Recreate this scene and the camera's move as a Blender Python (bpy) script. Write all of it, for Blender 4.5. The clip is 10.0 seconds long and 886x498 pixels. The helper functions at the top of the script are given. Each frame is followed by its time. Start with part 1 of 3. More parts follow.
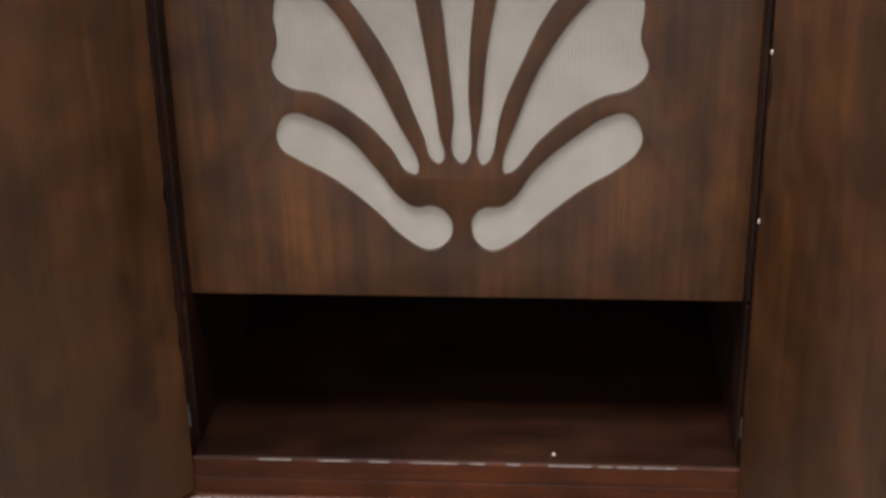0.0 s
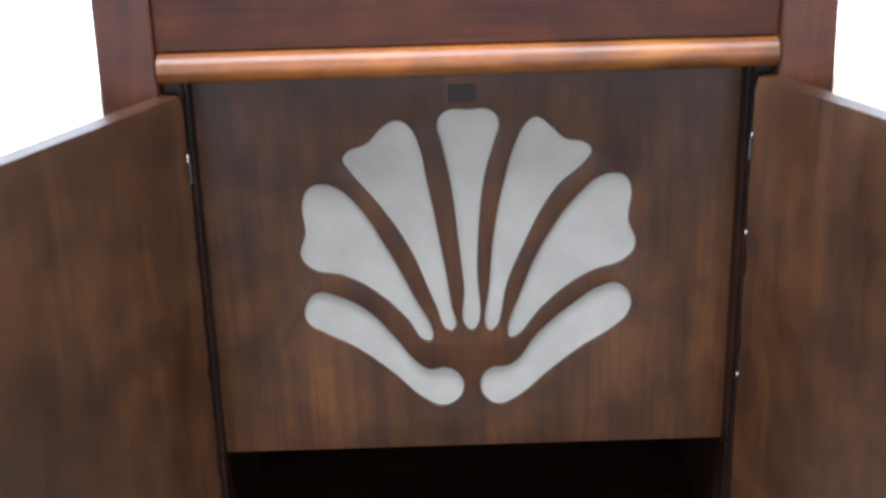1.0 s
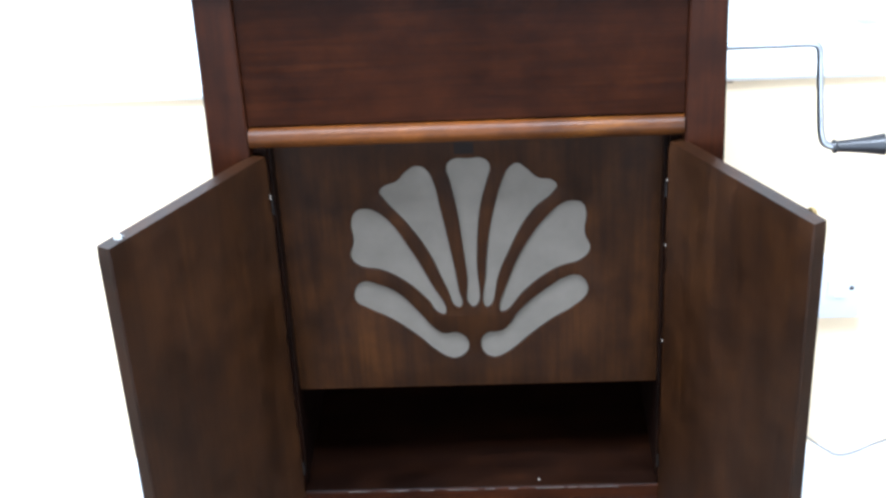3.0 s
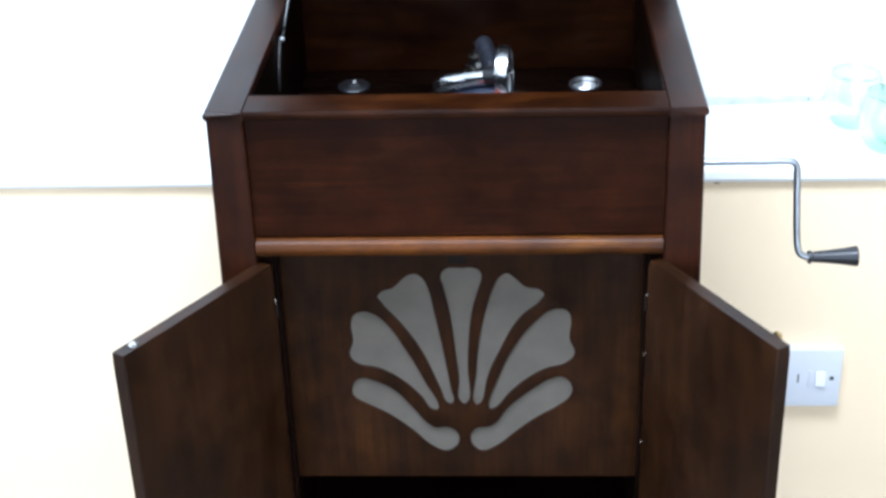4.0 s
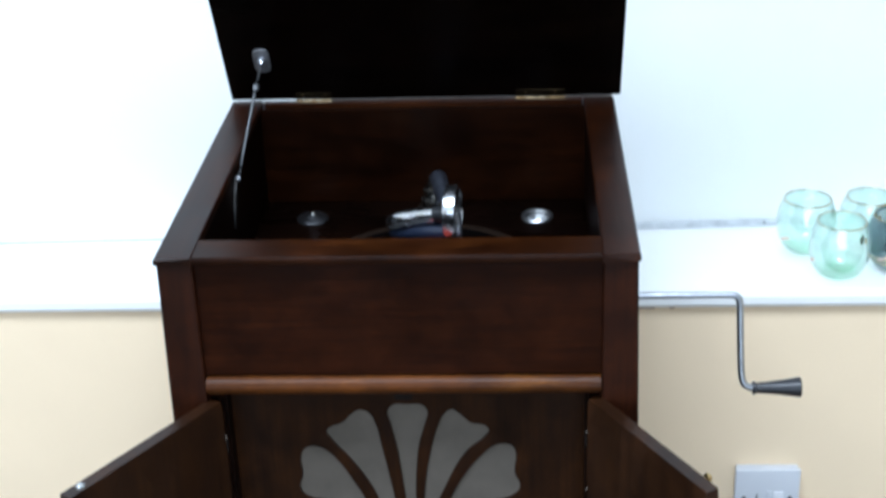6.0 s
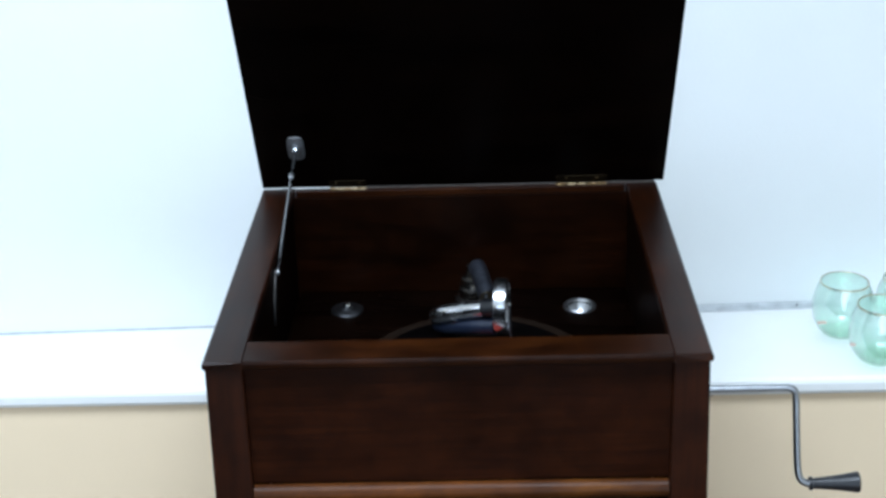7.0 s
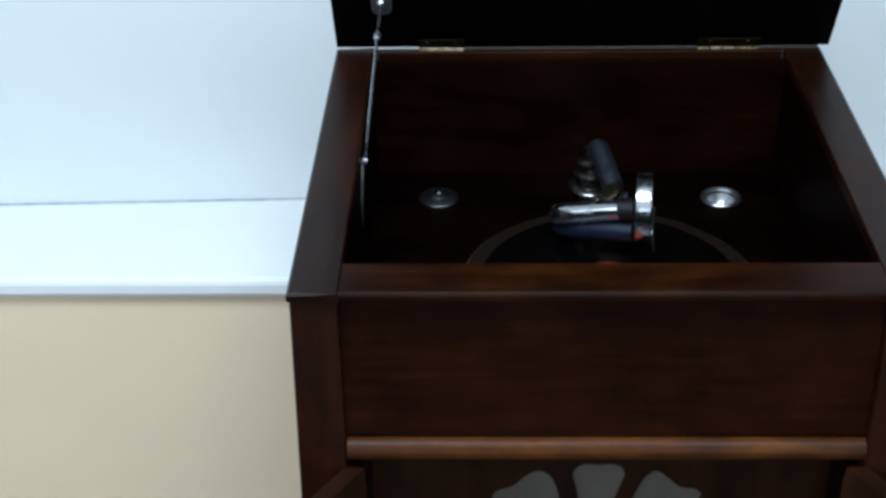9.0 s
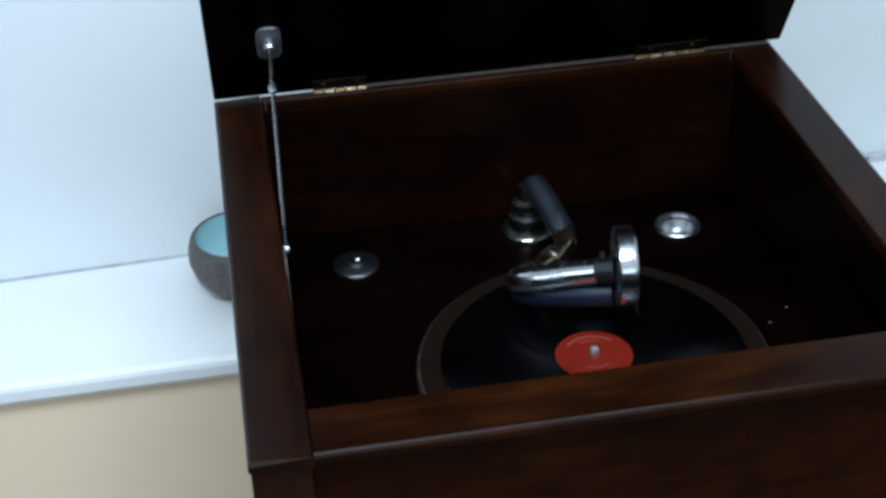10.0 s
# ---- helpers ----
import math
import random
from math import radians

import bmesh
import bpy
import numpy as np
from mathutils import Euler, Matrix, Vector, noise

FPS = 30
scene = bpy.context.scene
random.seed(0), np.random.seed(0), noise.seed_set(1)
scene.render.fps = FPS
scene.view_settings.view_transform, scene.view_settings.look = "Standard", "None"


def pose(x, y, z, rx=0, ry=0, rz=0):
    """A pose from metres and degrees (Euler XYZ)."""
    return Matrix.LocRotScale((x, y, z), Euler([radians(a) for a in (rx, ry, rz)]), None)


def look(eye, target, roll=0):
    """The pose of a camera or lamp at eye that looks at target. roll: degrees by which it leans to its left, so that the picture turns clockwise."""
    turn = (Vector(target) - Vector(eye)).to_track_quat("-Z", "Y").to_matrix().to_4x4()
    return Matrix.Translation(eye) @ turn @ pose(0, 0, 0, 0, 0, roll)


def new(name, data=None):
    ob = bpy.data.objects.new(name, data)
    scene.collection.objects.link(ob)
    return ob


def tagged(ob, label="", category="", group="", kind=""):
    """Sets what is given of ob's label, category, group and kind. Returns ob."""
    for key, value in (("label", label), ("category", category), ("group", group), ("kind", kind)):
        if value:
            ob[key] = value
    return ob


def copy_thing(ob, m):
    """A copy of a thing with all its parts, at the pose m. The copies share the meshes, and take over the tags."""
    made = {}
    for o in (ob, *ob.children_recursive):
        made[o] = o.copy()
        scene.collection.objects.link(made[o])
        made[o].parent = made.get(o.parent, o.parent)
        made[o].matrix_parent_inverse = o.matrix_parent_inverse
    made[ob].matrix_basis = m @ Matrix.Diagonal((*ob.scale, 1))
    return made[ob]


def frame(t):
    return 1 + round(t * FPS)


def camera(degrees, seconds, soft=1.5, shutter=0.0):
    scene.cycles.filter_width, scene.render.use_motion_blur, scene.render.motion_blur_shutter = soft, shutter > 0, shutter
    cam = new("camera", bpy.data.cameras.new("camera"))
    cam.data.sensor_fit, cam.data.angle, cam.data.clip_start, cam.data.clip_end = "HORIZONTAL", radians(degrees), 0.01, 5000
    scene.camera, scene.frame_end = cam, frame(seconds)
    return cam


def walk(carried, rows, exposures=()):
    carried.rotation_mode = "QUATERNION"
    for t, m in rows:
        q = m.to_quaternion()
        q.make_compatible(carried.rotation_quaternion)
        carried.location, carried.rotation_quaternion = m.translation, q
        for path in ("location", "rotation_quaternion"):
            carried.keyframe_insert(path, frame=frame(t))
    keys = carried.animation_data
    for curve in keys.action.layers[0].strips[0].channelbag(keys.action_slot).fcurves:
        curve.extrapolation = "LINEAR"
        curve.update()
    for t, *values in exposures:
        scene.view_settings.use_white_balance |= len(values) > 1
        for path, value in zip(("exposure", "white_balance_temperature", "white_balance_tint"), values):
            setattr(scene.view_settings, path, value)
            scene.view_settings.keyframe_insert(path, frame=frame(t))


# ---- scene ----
cam = camera(33.5, 10.0, soft=2.9, shutter=0.4)
PATH = [
    (0, (0.052, -0.787, 0.937), (-0.089, 1.025, 0.101), -1.1),
    (0.5, (0.011, -0.805, 0.998), (-0.041, 1.015, 0.171), -1.1),
    (1, (-0.023, -0.852, 1.063), (-0.013, 0.981, 0.262), -1.6),
    (1.5, (-0.019, -0.924, 1.147), (-0.013, 0.907, 0.342), -2.0),
    (2, (-0.021, -1.004, 1.23), (-0.002, 0.796, 0.358), -1.9),
    (2.2, (-0.006, -1.042, 1.241), (-0.019, 0.766, 0.388), -2.1),
    (3.3, (0.037, -1.15, 1.398), (-0.057, 0.566, 0.374), -3.0),
    (3.5, (0.041, -1.15, 1.419), (-0.039, 0.575, 0.411), -2.0),
    (4, (0.055, -1.183, 1.459), (-0.047, 0.57, 0.501), -2.0),
    (4.5, (0.076, -1.201, 1.486), (-0.036, 0.575, 0.573), -1.5),
    (5, (0.09, -1.198, 1.503), (-0.048, 0.582, 0.603), -2.1),
    (5.5, (0.107, -1.194, 1.506), (-0.013, 0.579, 0.587), -2.2),
    (6, (0.117, -1.192, 1.527), (0.006, 0.609, 0.666), -2.1),
    (6.2, (0.115, -1.195, 1.54), (0.005, 0.618, 0.702), -2.3),
    (7.3, (-0.023, -1.1, 1.538), (-0.006, 0.738, 0.751), -1.7),
    (7.5, (-0.049, -1.085, 1.526), (0.018, 0.75, 0.733), -1.5),
    (8, (-0.095, -1.017, 1.507), (-0.005, 0.775, 0.625), -0.3),
    (8.5, (-0.087, -0.909, 1.499), (-0.073, 0.863, 0.571), 0.2),
    (9, (-0.09, -0.839, 1.484), (-0.141, 0.879, 0.462), -1.0),
    (9.5, (-0.162, -0.699, 1.483), (0.023, 1.002, 0.448), -0.7),
    (9.6, (-0.18, -0.673, 1.482), (0.048, 1.019, 0.439), -0.9),
    (10, (-0.203, -0.597, 1.47), (0.045, 1.053, 0.367), -2.3),
]
EXPOSURES = [(0, 1.8, 6500, 15), (0.5, 2.05, 5950, 12), (1.0, 2.3, 5450, 11), (2.2, 1.98, 5450, 11), (3.3, 1.2, 5480, 10), (4.5, 0.5, 5480, 10), (6.2, 0.05, 5520, 8), (7.5, -0.39, 5580, 6), (8.5, -0.56, 5540, 5), (10, -0.59, 5430, 5)]
walk(cam, [(t, look(e, g, r)) for t, e, g, r in PATH], EXPOSURES)

# ---- world and light ----
world = bpy.data.worlds.new("world")
scene.world = world
world.use_nodes = True
wn = world.node_tree.nodes
sky = wn.new("ShaderNodeTexSky")
sky.sky_type, sky.sun_disc = "NISHITA", False
sky.sun_elevation, sky.sun_rotation = radians(35), radians(250)
wn["Background"].inputs["Strength"].default_value = 0.1
world.node_tree.links.new(sky.outputs["Color"], wn["Background"].inputs["Color"])


def window_light(name, m, width, height, watts, colour):
    data = bpy.data.lights.new(name, "AREA")
    data.shape, data.size, data.size_y, data.energy, data.color = "RECTANGLE", width, height, watts, colour
    ob = new(name, data)
    ob.matrix_world = m
    return ob


ROOM_L, ROOM_R, ROOM_N, ROOM_H = -2.1, 2.3, -3.0, 2.45
WALL_Y, UPPER_Y, SILL_Z = 0.482, 0.657, 0.668
window_light("daylight_side", look((ROOM_L + 0.02, -1.3, 1.55), (1, -1.3, 1.35)), 1.7, 1.25, 21, (0.86, 0.94, 1.0))
window_light("daylight_rear", look((0.1, ROOM_N + 0.02, 1.2), (0.1, 0, 1.2)), 2.2, 2.0, 42, (0.88, 0.95, 1.0))

CEIL_X, CEIL_Y = -0.13, -0.55
window_light("ceiling_lamp_light", look((CEIL_X, CEIL_Y, ROOM_H - 0.075), (CEIL_X, CEIL_Y, 0)), 1.16, 0.56, 45, (0.93, 0.97, 1.0))

# ---- materials ----
def material(name):
    m = bpy.data.materials.new(name)
    m.use_nodes = True
    nt = m.node_tree
    return m, nt, nt.nodes["Principled BSDF"]


def node(nt, kind, **values):
    n = nt.nodes.new(kind)
    for key, value in values.items():
        n.inputs[key.replace("_", " ")].default_value = value
    return n


def ramp(nt, source, *stops):
    r = nt.nodes.new("ShaderNodeValToRGB")
    e = r.color_ramp.elements
    while len(e) < len(stops):
        e.new(0.5)
    for el, (pos, col) in zip(e, stops):
        el.position, el.color = pos, (*col, 1) if len(col) == 3 else col
    nt.links.new(source, r.inputs["Fac"])
    return r.outputs["Color"]


def mixed(nt, kind, fac, a, b):
    n = nt.nodes.new("ShaderNodeMix")
    n.data_type, n.blend_type = "RGBA", kind
    for socket, value in ((n.inputs[0], fac), (n.inputs[6], a), (n.inputs[7], b)):
        if isinstance(value, bpy.types.NodeSocket):
            nt.links.new(value, socket)
        else:
            socket.default_value = value if isinstance(value, (int, float)) else (*value, 1)
    return n.outputs[2]


def bump(nt, bsdf, height, strength, distance):
    b = node(nt, "ShaderNodeBump", Strength=strength, Distance=distance)
    nt.links.new(height, b.inputs["Height"])
    nt.links.new(b.outputs["Normal"], bsdf.inputs["Normal"])


def wood(name, grain, dark, mid, light, rough=0.36, coat=0.0, streak=1.0, gloss=0.16):
    """Stained wood with its grain along the axis grain (0, 1, 2)."""
    m, nt, bsdf = material(name)
    tc = nt.nodes.new("ShaderNodeTexCoord")
    fine, broad, figure = ([a] * 3 for a in (260.0, 8.5, 21.0))
    fine[grain], broad[grain], figure[grain] = 9.0, 3.4, 4.5
    sources = []
    for scale, detail, twist in ((fine, 5, 0.4), (broad, 3, 0.8), (figure, 6, 1.2)):
        mp = node(nt, "ShaderNodeMapping", Scale=scale)
        nt.links.new(tc.outputs["Object"], mp.inputs["Vector"])
        tx = node(nt, "ShaderNodeTexNoise", Scale=1.0, Detail=detail, Roughness=0.6, Distortion=twist)
        nt.links.new(mp.outputs["Vector"], tx.inputs["Vector"])
        sources.append(tx.outputs["Fac"])
    pores, blotch, bands = sources
    body = ramp(nt, bands, (0.18, dark), (0.5, mid), (0.85, light))
    cloudy = ramp(nt, blotch, (0.3, (0.5, 0.45, 0.43)), (0.7, (1.6, 1.48, 1.25)))
    col = mixed(nt, "MULTIPLY", streak, body, cloudy)
    lines = ramp(nt, pores, (0.38, (0.3, 0.26, 0.24)), (0.56, (1.15, 1.12, 1.08)))
    col = mixed(nt, "MULTIPLY", 0.38, col, lines)
    soft = node(nt, "ShaderNodeTexNoise", Scale=26.0, Detail=6.0, Roughness=0.65)
    nt.links.new(tc.outputs["Object"], soft.inputs["Vector"])
    worn = ramp(nt, soft.outputs["Fac"], (0.36, (0.62, 0.57, 0.55)), (0.64, (1.32, 1.28, 1.22)))
    col = mixed(nt, "MULTIPLY", 0.8, col, worn)
    nt.links.new(col, bsdf.inputs["Base Color"])
    wear = ramp(nt, blotch, (0.3, (rough - 0.06,) * 3), (0.75, (rough + 0.12,) * 3))
    nt.links.new(wear, bsdf.inputs["Roughness"])
    bsdf.inputs["Coat Weight"].default_value = coat
    bsdf.inputs["Specular IOR Level"].default_value = gloss
    bsdf.inputs["Coat Roughness"].default_value = 0.22
    bump(nt, bsdf, pores, 0.12, 0.001)
    return m


def plaster(name, base, spread, rough=0.85, scale=5.0, depth=0.12):
    m, nt, bsdf = material(name)
    tc = nt.nodes.new("ShaderNodeTexCoord")
    big = node(nt, "ShaderNodeTexNoise", Scale=scale, Detail=4.0, Roughness=0.55)
    small = node(nt, "ShaderNodeTexNoise", Scale=220.0, Detail=4.0, Roughness=0.6)
    for tx in (big, small):
        nt.links.new(tc.outputs["Object"], tx.inputs["Vector"])
    low = tuple(c * (1 - spread) for c in base)
    nt.links.new(ramp(nt, big.outputs["Fac"], (0.3, low), (0.7, base)), bsdf.inputs["Base Color"])
    bsdf.inputs["Roughness"].default_value = rough
    bump(nt, bsdf, small.outputs["Fac"], depth, 0.002)
    return m


def metal(name, base, rough, tarnish=None):
    m, nt, bsdf = material(name)
    tc = nt.nodes.new("ShaderNodeTexCoord")
    tx = node(nt, "ShaderNodeTexNoise", Scale=90.0, Detail=5.0, Roughness=0.6)
    nt.links.new(tc.outputs["Object"], tx.inputs["Vector"])
    nt.links.new(ramp(nt, tx.outputs["Fac"], (0.35, tarnish or base), (0.6, base)), bsdf.inputs["Base Color"])
    nt.links.new(ramp(nt, tx.outputs["Fac"], (0.3, (rough + 0.15,) * 3), (0.6, (rough,) * 3)), bsdf.inputs["Roughness"])
    bsdf.inputs["Metallic"].default_value = 1.0
    return m


def plain(name, base, rough, spread=0.1, scale=40.0, relief=0.0):
    m, nt, bsdf = material(name)
    tc = nt.nodes.new("ShaderNodeTexCoord")
    tx = node(nt, "ShaderNodeTexNoise", Scale=scale, Detail=5.0, Roughness=0.6)
    nt.links.new(tc.outputs["Object"], tx.inputs["Vector"])
    low = tuple(c * (1 - spread) for c in base)
    nt.links.new(ramp(nt, tx.outputs["Fac"], (0.35, low), (0.65, base)), bsdf.inputs["Base Color"])
    bsdf.inputs["Roughness"].default_value = rough
    if relief:
        bump(nt, bsdf, tx.outputs["Fac"], relief, 0.002)
    return m


RED_D, RED_M, RED_L = (0.00949, 0.00235, 0.000598), (0.0135, 0.00335, 0.00076), (0.02, 0.00533, 0.0012)
BRN_D, BRN_M, BRN_L = (0.00816, 0.0028, 0.000692), (0.013, 0.0046, 0.00104), (0.0212, 0.00783, 0.00168)
wood_x = wood("mahogany_along", 0, *(tuple(c * 1.03 for c in col) for col in (RED_D, RED_M, RED_L)), rough=0.36, gloss=0.075, streak=0.7)
wood_z = wood("mahogany_upright", 2, RED_D, RED_M, RED_L, gloss=0.17, streak=0.7)
RIM_D, RIM_M, RIM_L = (0.00475, 0.00144, 0.00049), (0.0131, 0.00389, 0.000918), (0.0317, 0.0104, 0.00184)
wood_stile = wood("mahogany_stile", 2, *(tuple(c * 1.3 for c in col) for col in (RED_D, RED_M, RED_L)), rough=0.42, gloss=0.13, streak=0.6)
wood_rim = wood("rim_polish", 0, RIM_D, RIM_M, RIM_L, rough=0.34, gloss=0.09)
wood_rim_y = wood("rim_polish_deep", 1, RIM_D, (0.0116, 0.00323, 0.000819), (0.024, 0.00693, 0.00151), rough=0.34, gloss=0.15)
wood_door = wood("door_veneer", 2, BRN_D, BRN_M, BRN_L, rough=0.36, gloss=0.26, streak=0.6)
wood_fret = wood("fret_plywood", 2, (0.00861, 0.0029, 0.000624), (0.0151, 0.00526, 0.000997), (0.0264, 0.00938, 0.00161), rough=0.45, gloss=0.1, streak=0.55)
wood_rail = wood("worn_rail", 0, (0.0222, 0.00601, 0.000737), (0.0528, 0.017, 0.00149), (0.136, 0.0539, 0.00409), rough=0.42, gloss=0.15)
wood_foot = wood("polished_moulding", 0, RED_D, RED_M, RED_L, rough=0.3, gloss=0.4)
# near-black: the shade on the lid's downward face is in the colour
wood_lid_shade = wood("lid_wood_shaded", 0, (0.00063, 0.000294, 0.00021), (0.00105, 0.000462, 0.000315), (0.00168, 0.000732, 0.00042), rough=0.3, coat=0.0, gloss=0.03)
# board colour darkened to carry the shade at the well's bottom
wood_board_shade = wood("motor_board", 0, (0.00096, 0.00042, 0.0003), (0.0018, 0.00072, 0.00042), (0.0036, 0.00144, 0.00066), rough=0.25, gloss=0.08)
# both well woods are darkened to hold the recess's shade
wood_well_shade = wood("well_lining_shaded", 0, (0.00184, 0.0006, 0.00024), (0.00506, 0.0016, 0.00048), (0.0121, 0.0036, 0.00104), rough=0.34, gloss=0.05)
wood_well_shade_y = wood("well_lining_deep_shaded", 1, (0.00112, 0.00042, 0.00021), (0.0028, 0.00098, 0.00042), (0.0063, 0.00224, 0.00084), rough=0.45, gloss=0.03)
# the shade inside the opening is put into this near-black colour
wood_inside_shade = wood("inner_boards_shaded", 0, (0.00217, 0.000685, 0.000284), (0.00435, 0.00141, 0.000496), (0.00871, 0.00282, 0.000921), rough=0.4, coat=0.0, gloss=0.1)
paint_upper = plaster("upper_wall_paint", (0.755, 0.778, 0.778), 0.04)
paint_cream = plaster("cream_wall_paint", (0.86, 0.69, 0.475), 0.05)
paint_room = plaster("room_paint", (0.74, 0.7, 0.62), 0.05)
paint_white = plaster("gloss_white_paint", (0.84, 0.85, 0.84), 0.03, rough=0.35, scale=9.0, depth=0.03)
carpet = plain("carpet", (0.2, 0.165, 0.135), 0.95, 0.4, 300.0, 0.6)
chrome = metal("chrome", (0.82, 0.83, 0.84), 0.06, (0.6, 0.6, 0.6))
steel = metal("steel_rod", (0.36, 0.375, 0.4), 0.3, (0.32, 0.33, 0.35))
nickel_dull = metal("dull_nickel", (0.2, 0.205, 0.22), 0.3, (0.12, 0.12, 0.13))
brass = metal("brass", (0.62, 0.45, 0.2), 0.25, (0.33, 0.22, 0.09))
dark_iron = metal("dark_iron", (0.045, 0.043, 0.042), 0.45, (0.02, 0.018, 0.016))
arm_nickel = metal("smoky_nickel", (0.3, 0.33, 0.42), 0.32, (0.2, 0.215, 0.27))
plated = metal("worn_chrome", (0.85, 0.86, 0.89), 0.17, (0.72, 0.73, 0.76))
pale_brass = metal("worn_plated_brass", (0.42, 0.36, 0.24), 0.24, (0.2, 0.16, 0.1))
old_brass = metal("tarnished_brass", (0.17, 0.115, 0.055), 0.4, (0.035, 0.024, 0.012))
worn_brass = metal("rubbed_brass", (0.22, 0.17, 0.1), 0.34, (0.11, 0.08, 0.045))
hinge_leaf = metal("dark_hinge_leaf", (0.028, 0.02, 0.011), 0.5, (0.012, 0.009, 0.006))
black_paint = plain("black_handle", (0.007, 0.007, 0.01), 0.4, 0.3)
rubber = plain("rubber", (0.004, 0.0045, 0.006), 0.45)
plastic = plain("white_plastic", (0.62, 0.64, 0.68), 0.35, 0.02)
slot = plain("dark_slot", (0.07, 0.07, 0.08), 0.6)
felt = plain("turntable_felt", (0.0099, 0.00564, 0.00346), 0.95, 0.35, 500.0, 0.4)
felt.node_tree.nodes["Principled BSDF"].inputs["Specular IOR Level"].default_value = 0.05
paper = plain("red_paper_label", (0.166, 0.0101, 0.0036), 0.6, 0.18, 60.0)
paper.node_tree.nodes["Principled BSDF"].inputs["Specular IOR Level"].default_value = 0.15
print_dark = plain("label_print", (0.22, 0.045, 0.025), 0.6)
stoneware = plain("grey_stoneware", (0.1, 0.09, 0.085), 0.6, 0.4, 120.0, 0.25)
glaze = plain("turquoise_glaze", (0.52, 0.76, 0.79), 0.18, 0.1)
bare_wood = plain("bare_wood", (0.15, 0.125, 0.1), 0.8)
# wear on the shelf edge, and a painted highlight on the hinge strip
scuff_glint = plain("scuff_glint_edge", (0.06, 0.045, 0.038), 0.6, 0.5, 300.0)
cable = plain("grey_cable", (0.25, 0.24, 0.23), 0.5)
gold = metal("gold_rim", (0.55, 0.46, 0.3), 0.22, (0.34, 0.27, 0.16))
transfer = plain("dark_leaf_transfer", (0.05, 0.06, 0.03), 0.5)
blush = plain("faded_blossom_transfer", (0.7, 0.45, 0.36), 0.5)


def cloth_material():
    m, nt, bsdf = material("grille_cloth")
    tc = nt.nodes.new("ShaderNodeTexCoord")
    sums = []
    for turn in (0, 1):
        mp = node(nt, "ShaderNodeMapping", Rotation=(0, radians(90) * turn, 0))
        wv = node(nt, "ShaderNodeTexWave", Scale=170.0, Distortion=1.2, Detail=2.0)
        wv.bands_direction = "X"
        nt.links.new(tc.outputs["Object"], mp.inputs["Vector"])
        nt.links.new(mp.outputs["Vector"], wv.inputs["Vector"])
        sums.append(wv.outputs["Fac"])
    weave = mixed(nt, "MULTIPLY", 1.0, sums[0], sums[1])
    spots = node(nt, "ShaderNodeTexNoise", Scale=28.0, Detail=5.0, Roughness=0.6)
    nt.links.new(tc.outputs["Object"], spots.inputs["Vector"])
    base = ramp(nt, spots.outputs["Fac"], (0.3, (0.075, 0.063, 0.049)), (0.7, (0.097, 0.082, 0.065)))
    thread = ramp(nt, weave, (0.0, (0.8, 0.8, 0.8)), (0.6, (1, 1, 1)))
    nt.links.new(mixed(nt, "MULTIPLY", 0.4, base, thread), bsdf.inputs["Base Color"])
    bsdf.inputs["Roughness"].default_value = 0.9
    bump(nt, bsdf, weave, 0.3, 0.0006)
    return m


def shellac_material():
    """Black shellac whose grooves draw reflections out along the radius."""
    m, nt, bsdf = material("black_shellac")
    tangent = nt.nodes.new("ShaderNodeTangent")
    tangent.direction_type, tangent.axis = "RADIAL", "Z"
    nt.links.new(tangent.outputs["Tangent"], bsdf.inputs["Tangent"])
    bsdf.inputs["Base Color"].default_value = (0.0008, 0.0008, 0.001, 1)
    bsdf.inputs["Roughness"].default_value = 0.22
    bsdf.inputs["Anisotropic"].default_value = 0.97
    bsdf.inputs["Anisotropic Rotation"].default_value = 0.25
    bsdf.inputs["Specular IOR Level"].default_value = 0.4
    return m


def glass_material(name, low, high, foot=(0.55, 0.8, 0.62)):
    """Thin coloured glass, a little milky, deeper in colour where it is thick."""
    m, nt, bsdf = material(name)
    tc = nt.nodes.new("ShaderNodeTexCoord")
    tx = node(nt, "ShaderNodeTexNoise", Scale=45.0, Detail=4.0)
    nt.links.new(tc.outputs["Object"], tx.inputs["Vector"])
    tint = ramp(nt, tx.outputs["Fac"], (0.3, low), (0.7, high))
    axes = nt.nodes.new("ShaderNodeSeparateXYZ")
    nt.links.new(tc.outputs["Object"], axes.inputs[0])
    rise = nt.nodes.new("ShaderNodeMath")
    rise.operation = "MULTIPLY"
    rise.inputs[1].default_value = 12.0
    nt.links.new(axes.outputs["Z"], rise.inputs[0])
    deep = ramp(nt, rise.outputs[0], (0.0, foot), (0.16, tuple(0.45 + 0.55 * c for c in foot)), (0.42, (1, 1, 1)))
    nt.links.new(mixed(nt, "MULTIPLY", 1.0, tint, deep), bsdf.inputs["Base Color"])
    bsdf.inputs["Transmission Weight"].default_value = 0.82
    bsdf.inputs["Roughness"].default_value = 0.16
    bsdf.inputs["IOR"].default_value = 1.3
    bsdf.inputs["Coat Weight"].default_value = 1.0
    bsdf.inputs["Coat IOR"].default_value = 1.9
    bsdf.inputs["Coat Roughness"].default_value = 0.04
    return m


cloth, shellac, green_glass = cloth_material(), shellac_material(), glass_material("green_tinted_glass", (0.775, 0.905, 0.855), (0.835, 0.935, 0.895))
green_base = glass_material("deep_green_glass", (0.55, 0.8, 0.65), (0.62, 0.86, 0.72))
smoke_glass = glass_material("smoky_blue_glass", (0.16, 0.24, 0.27), (0.3, 0.4, 0.42))


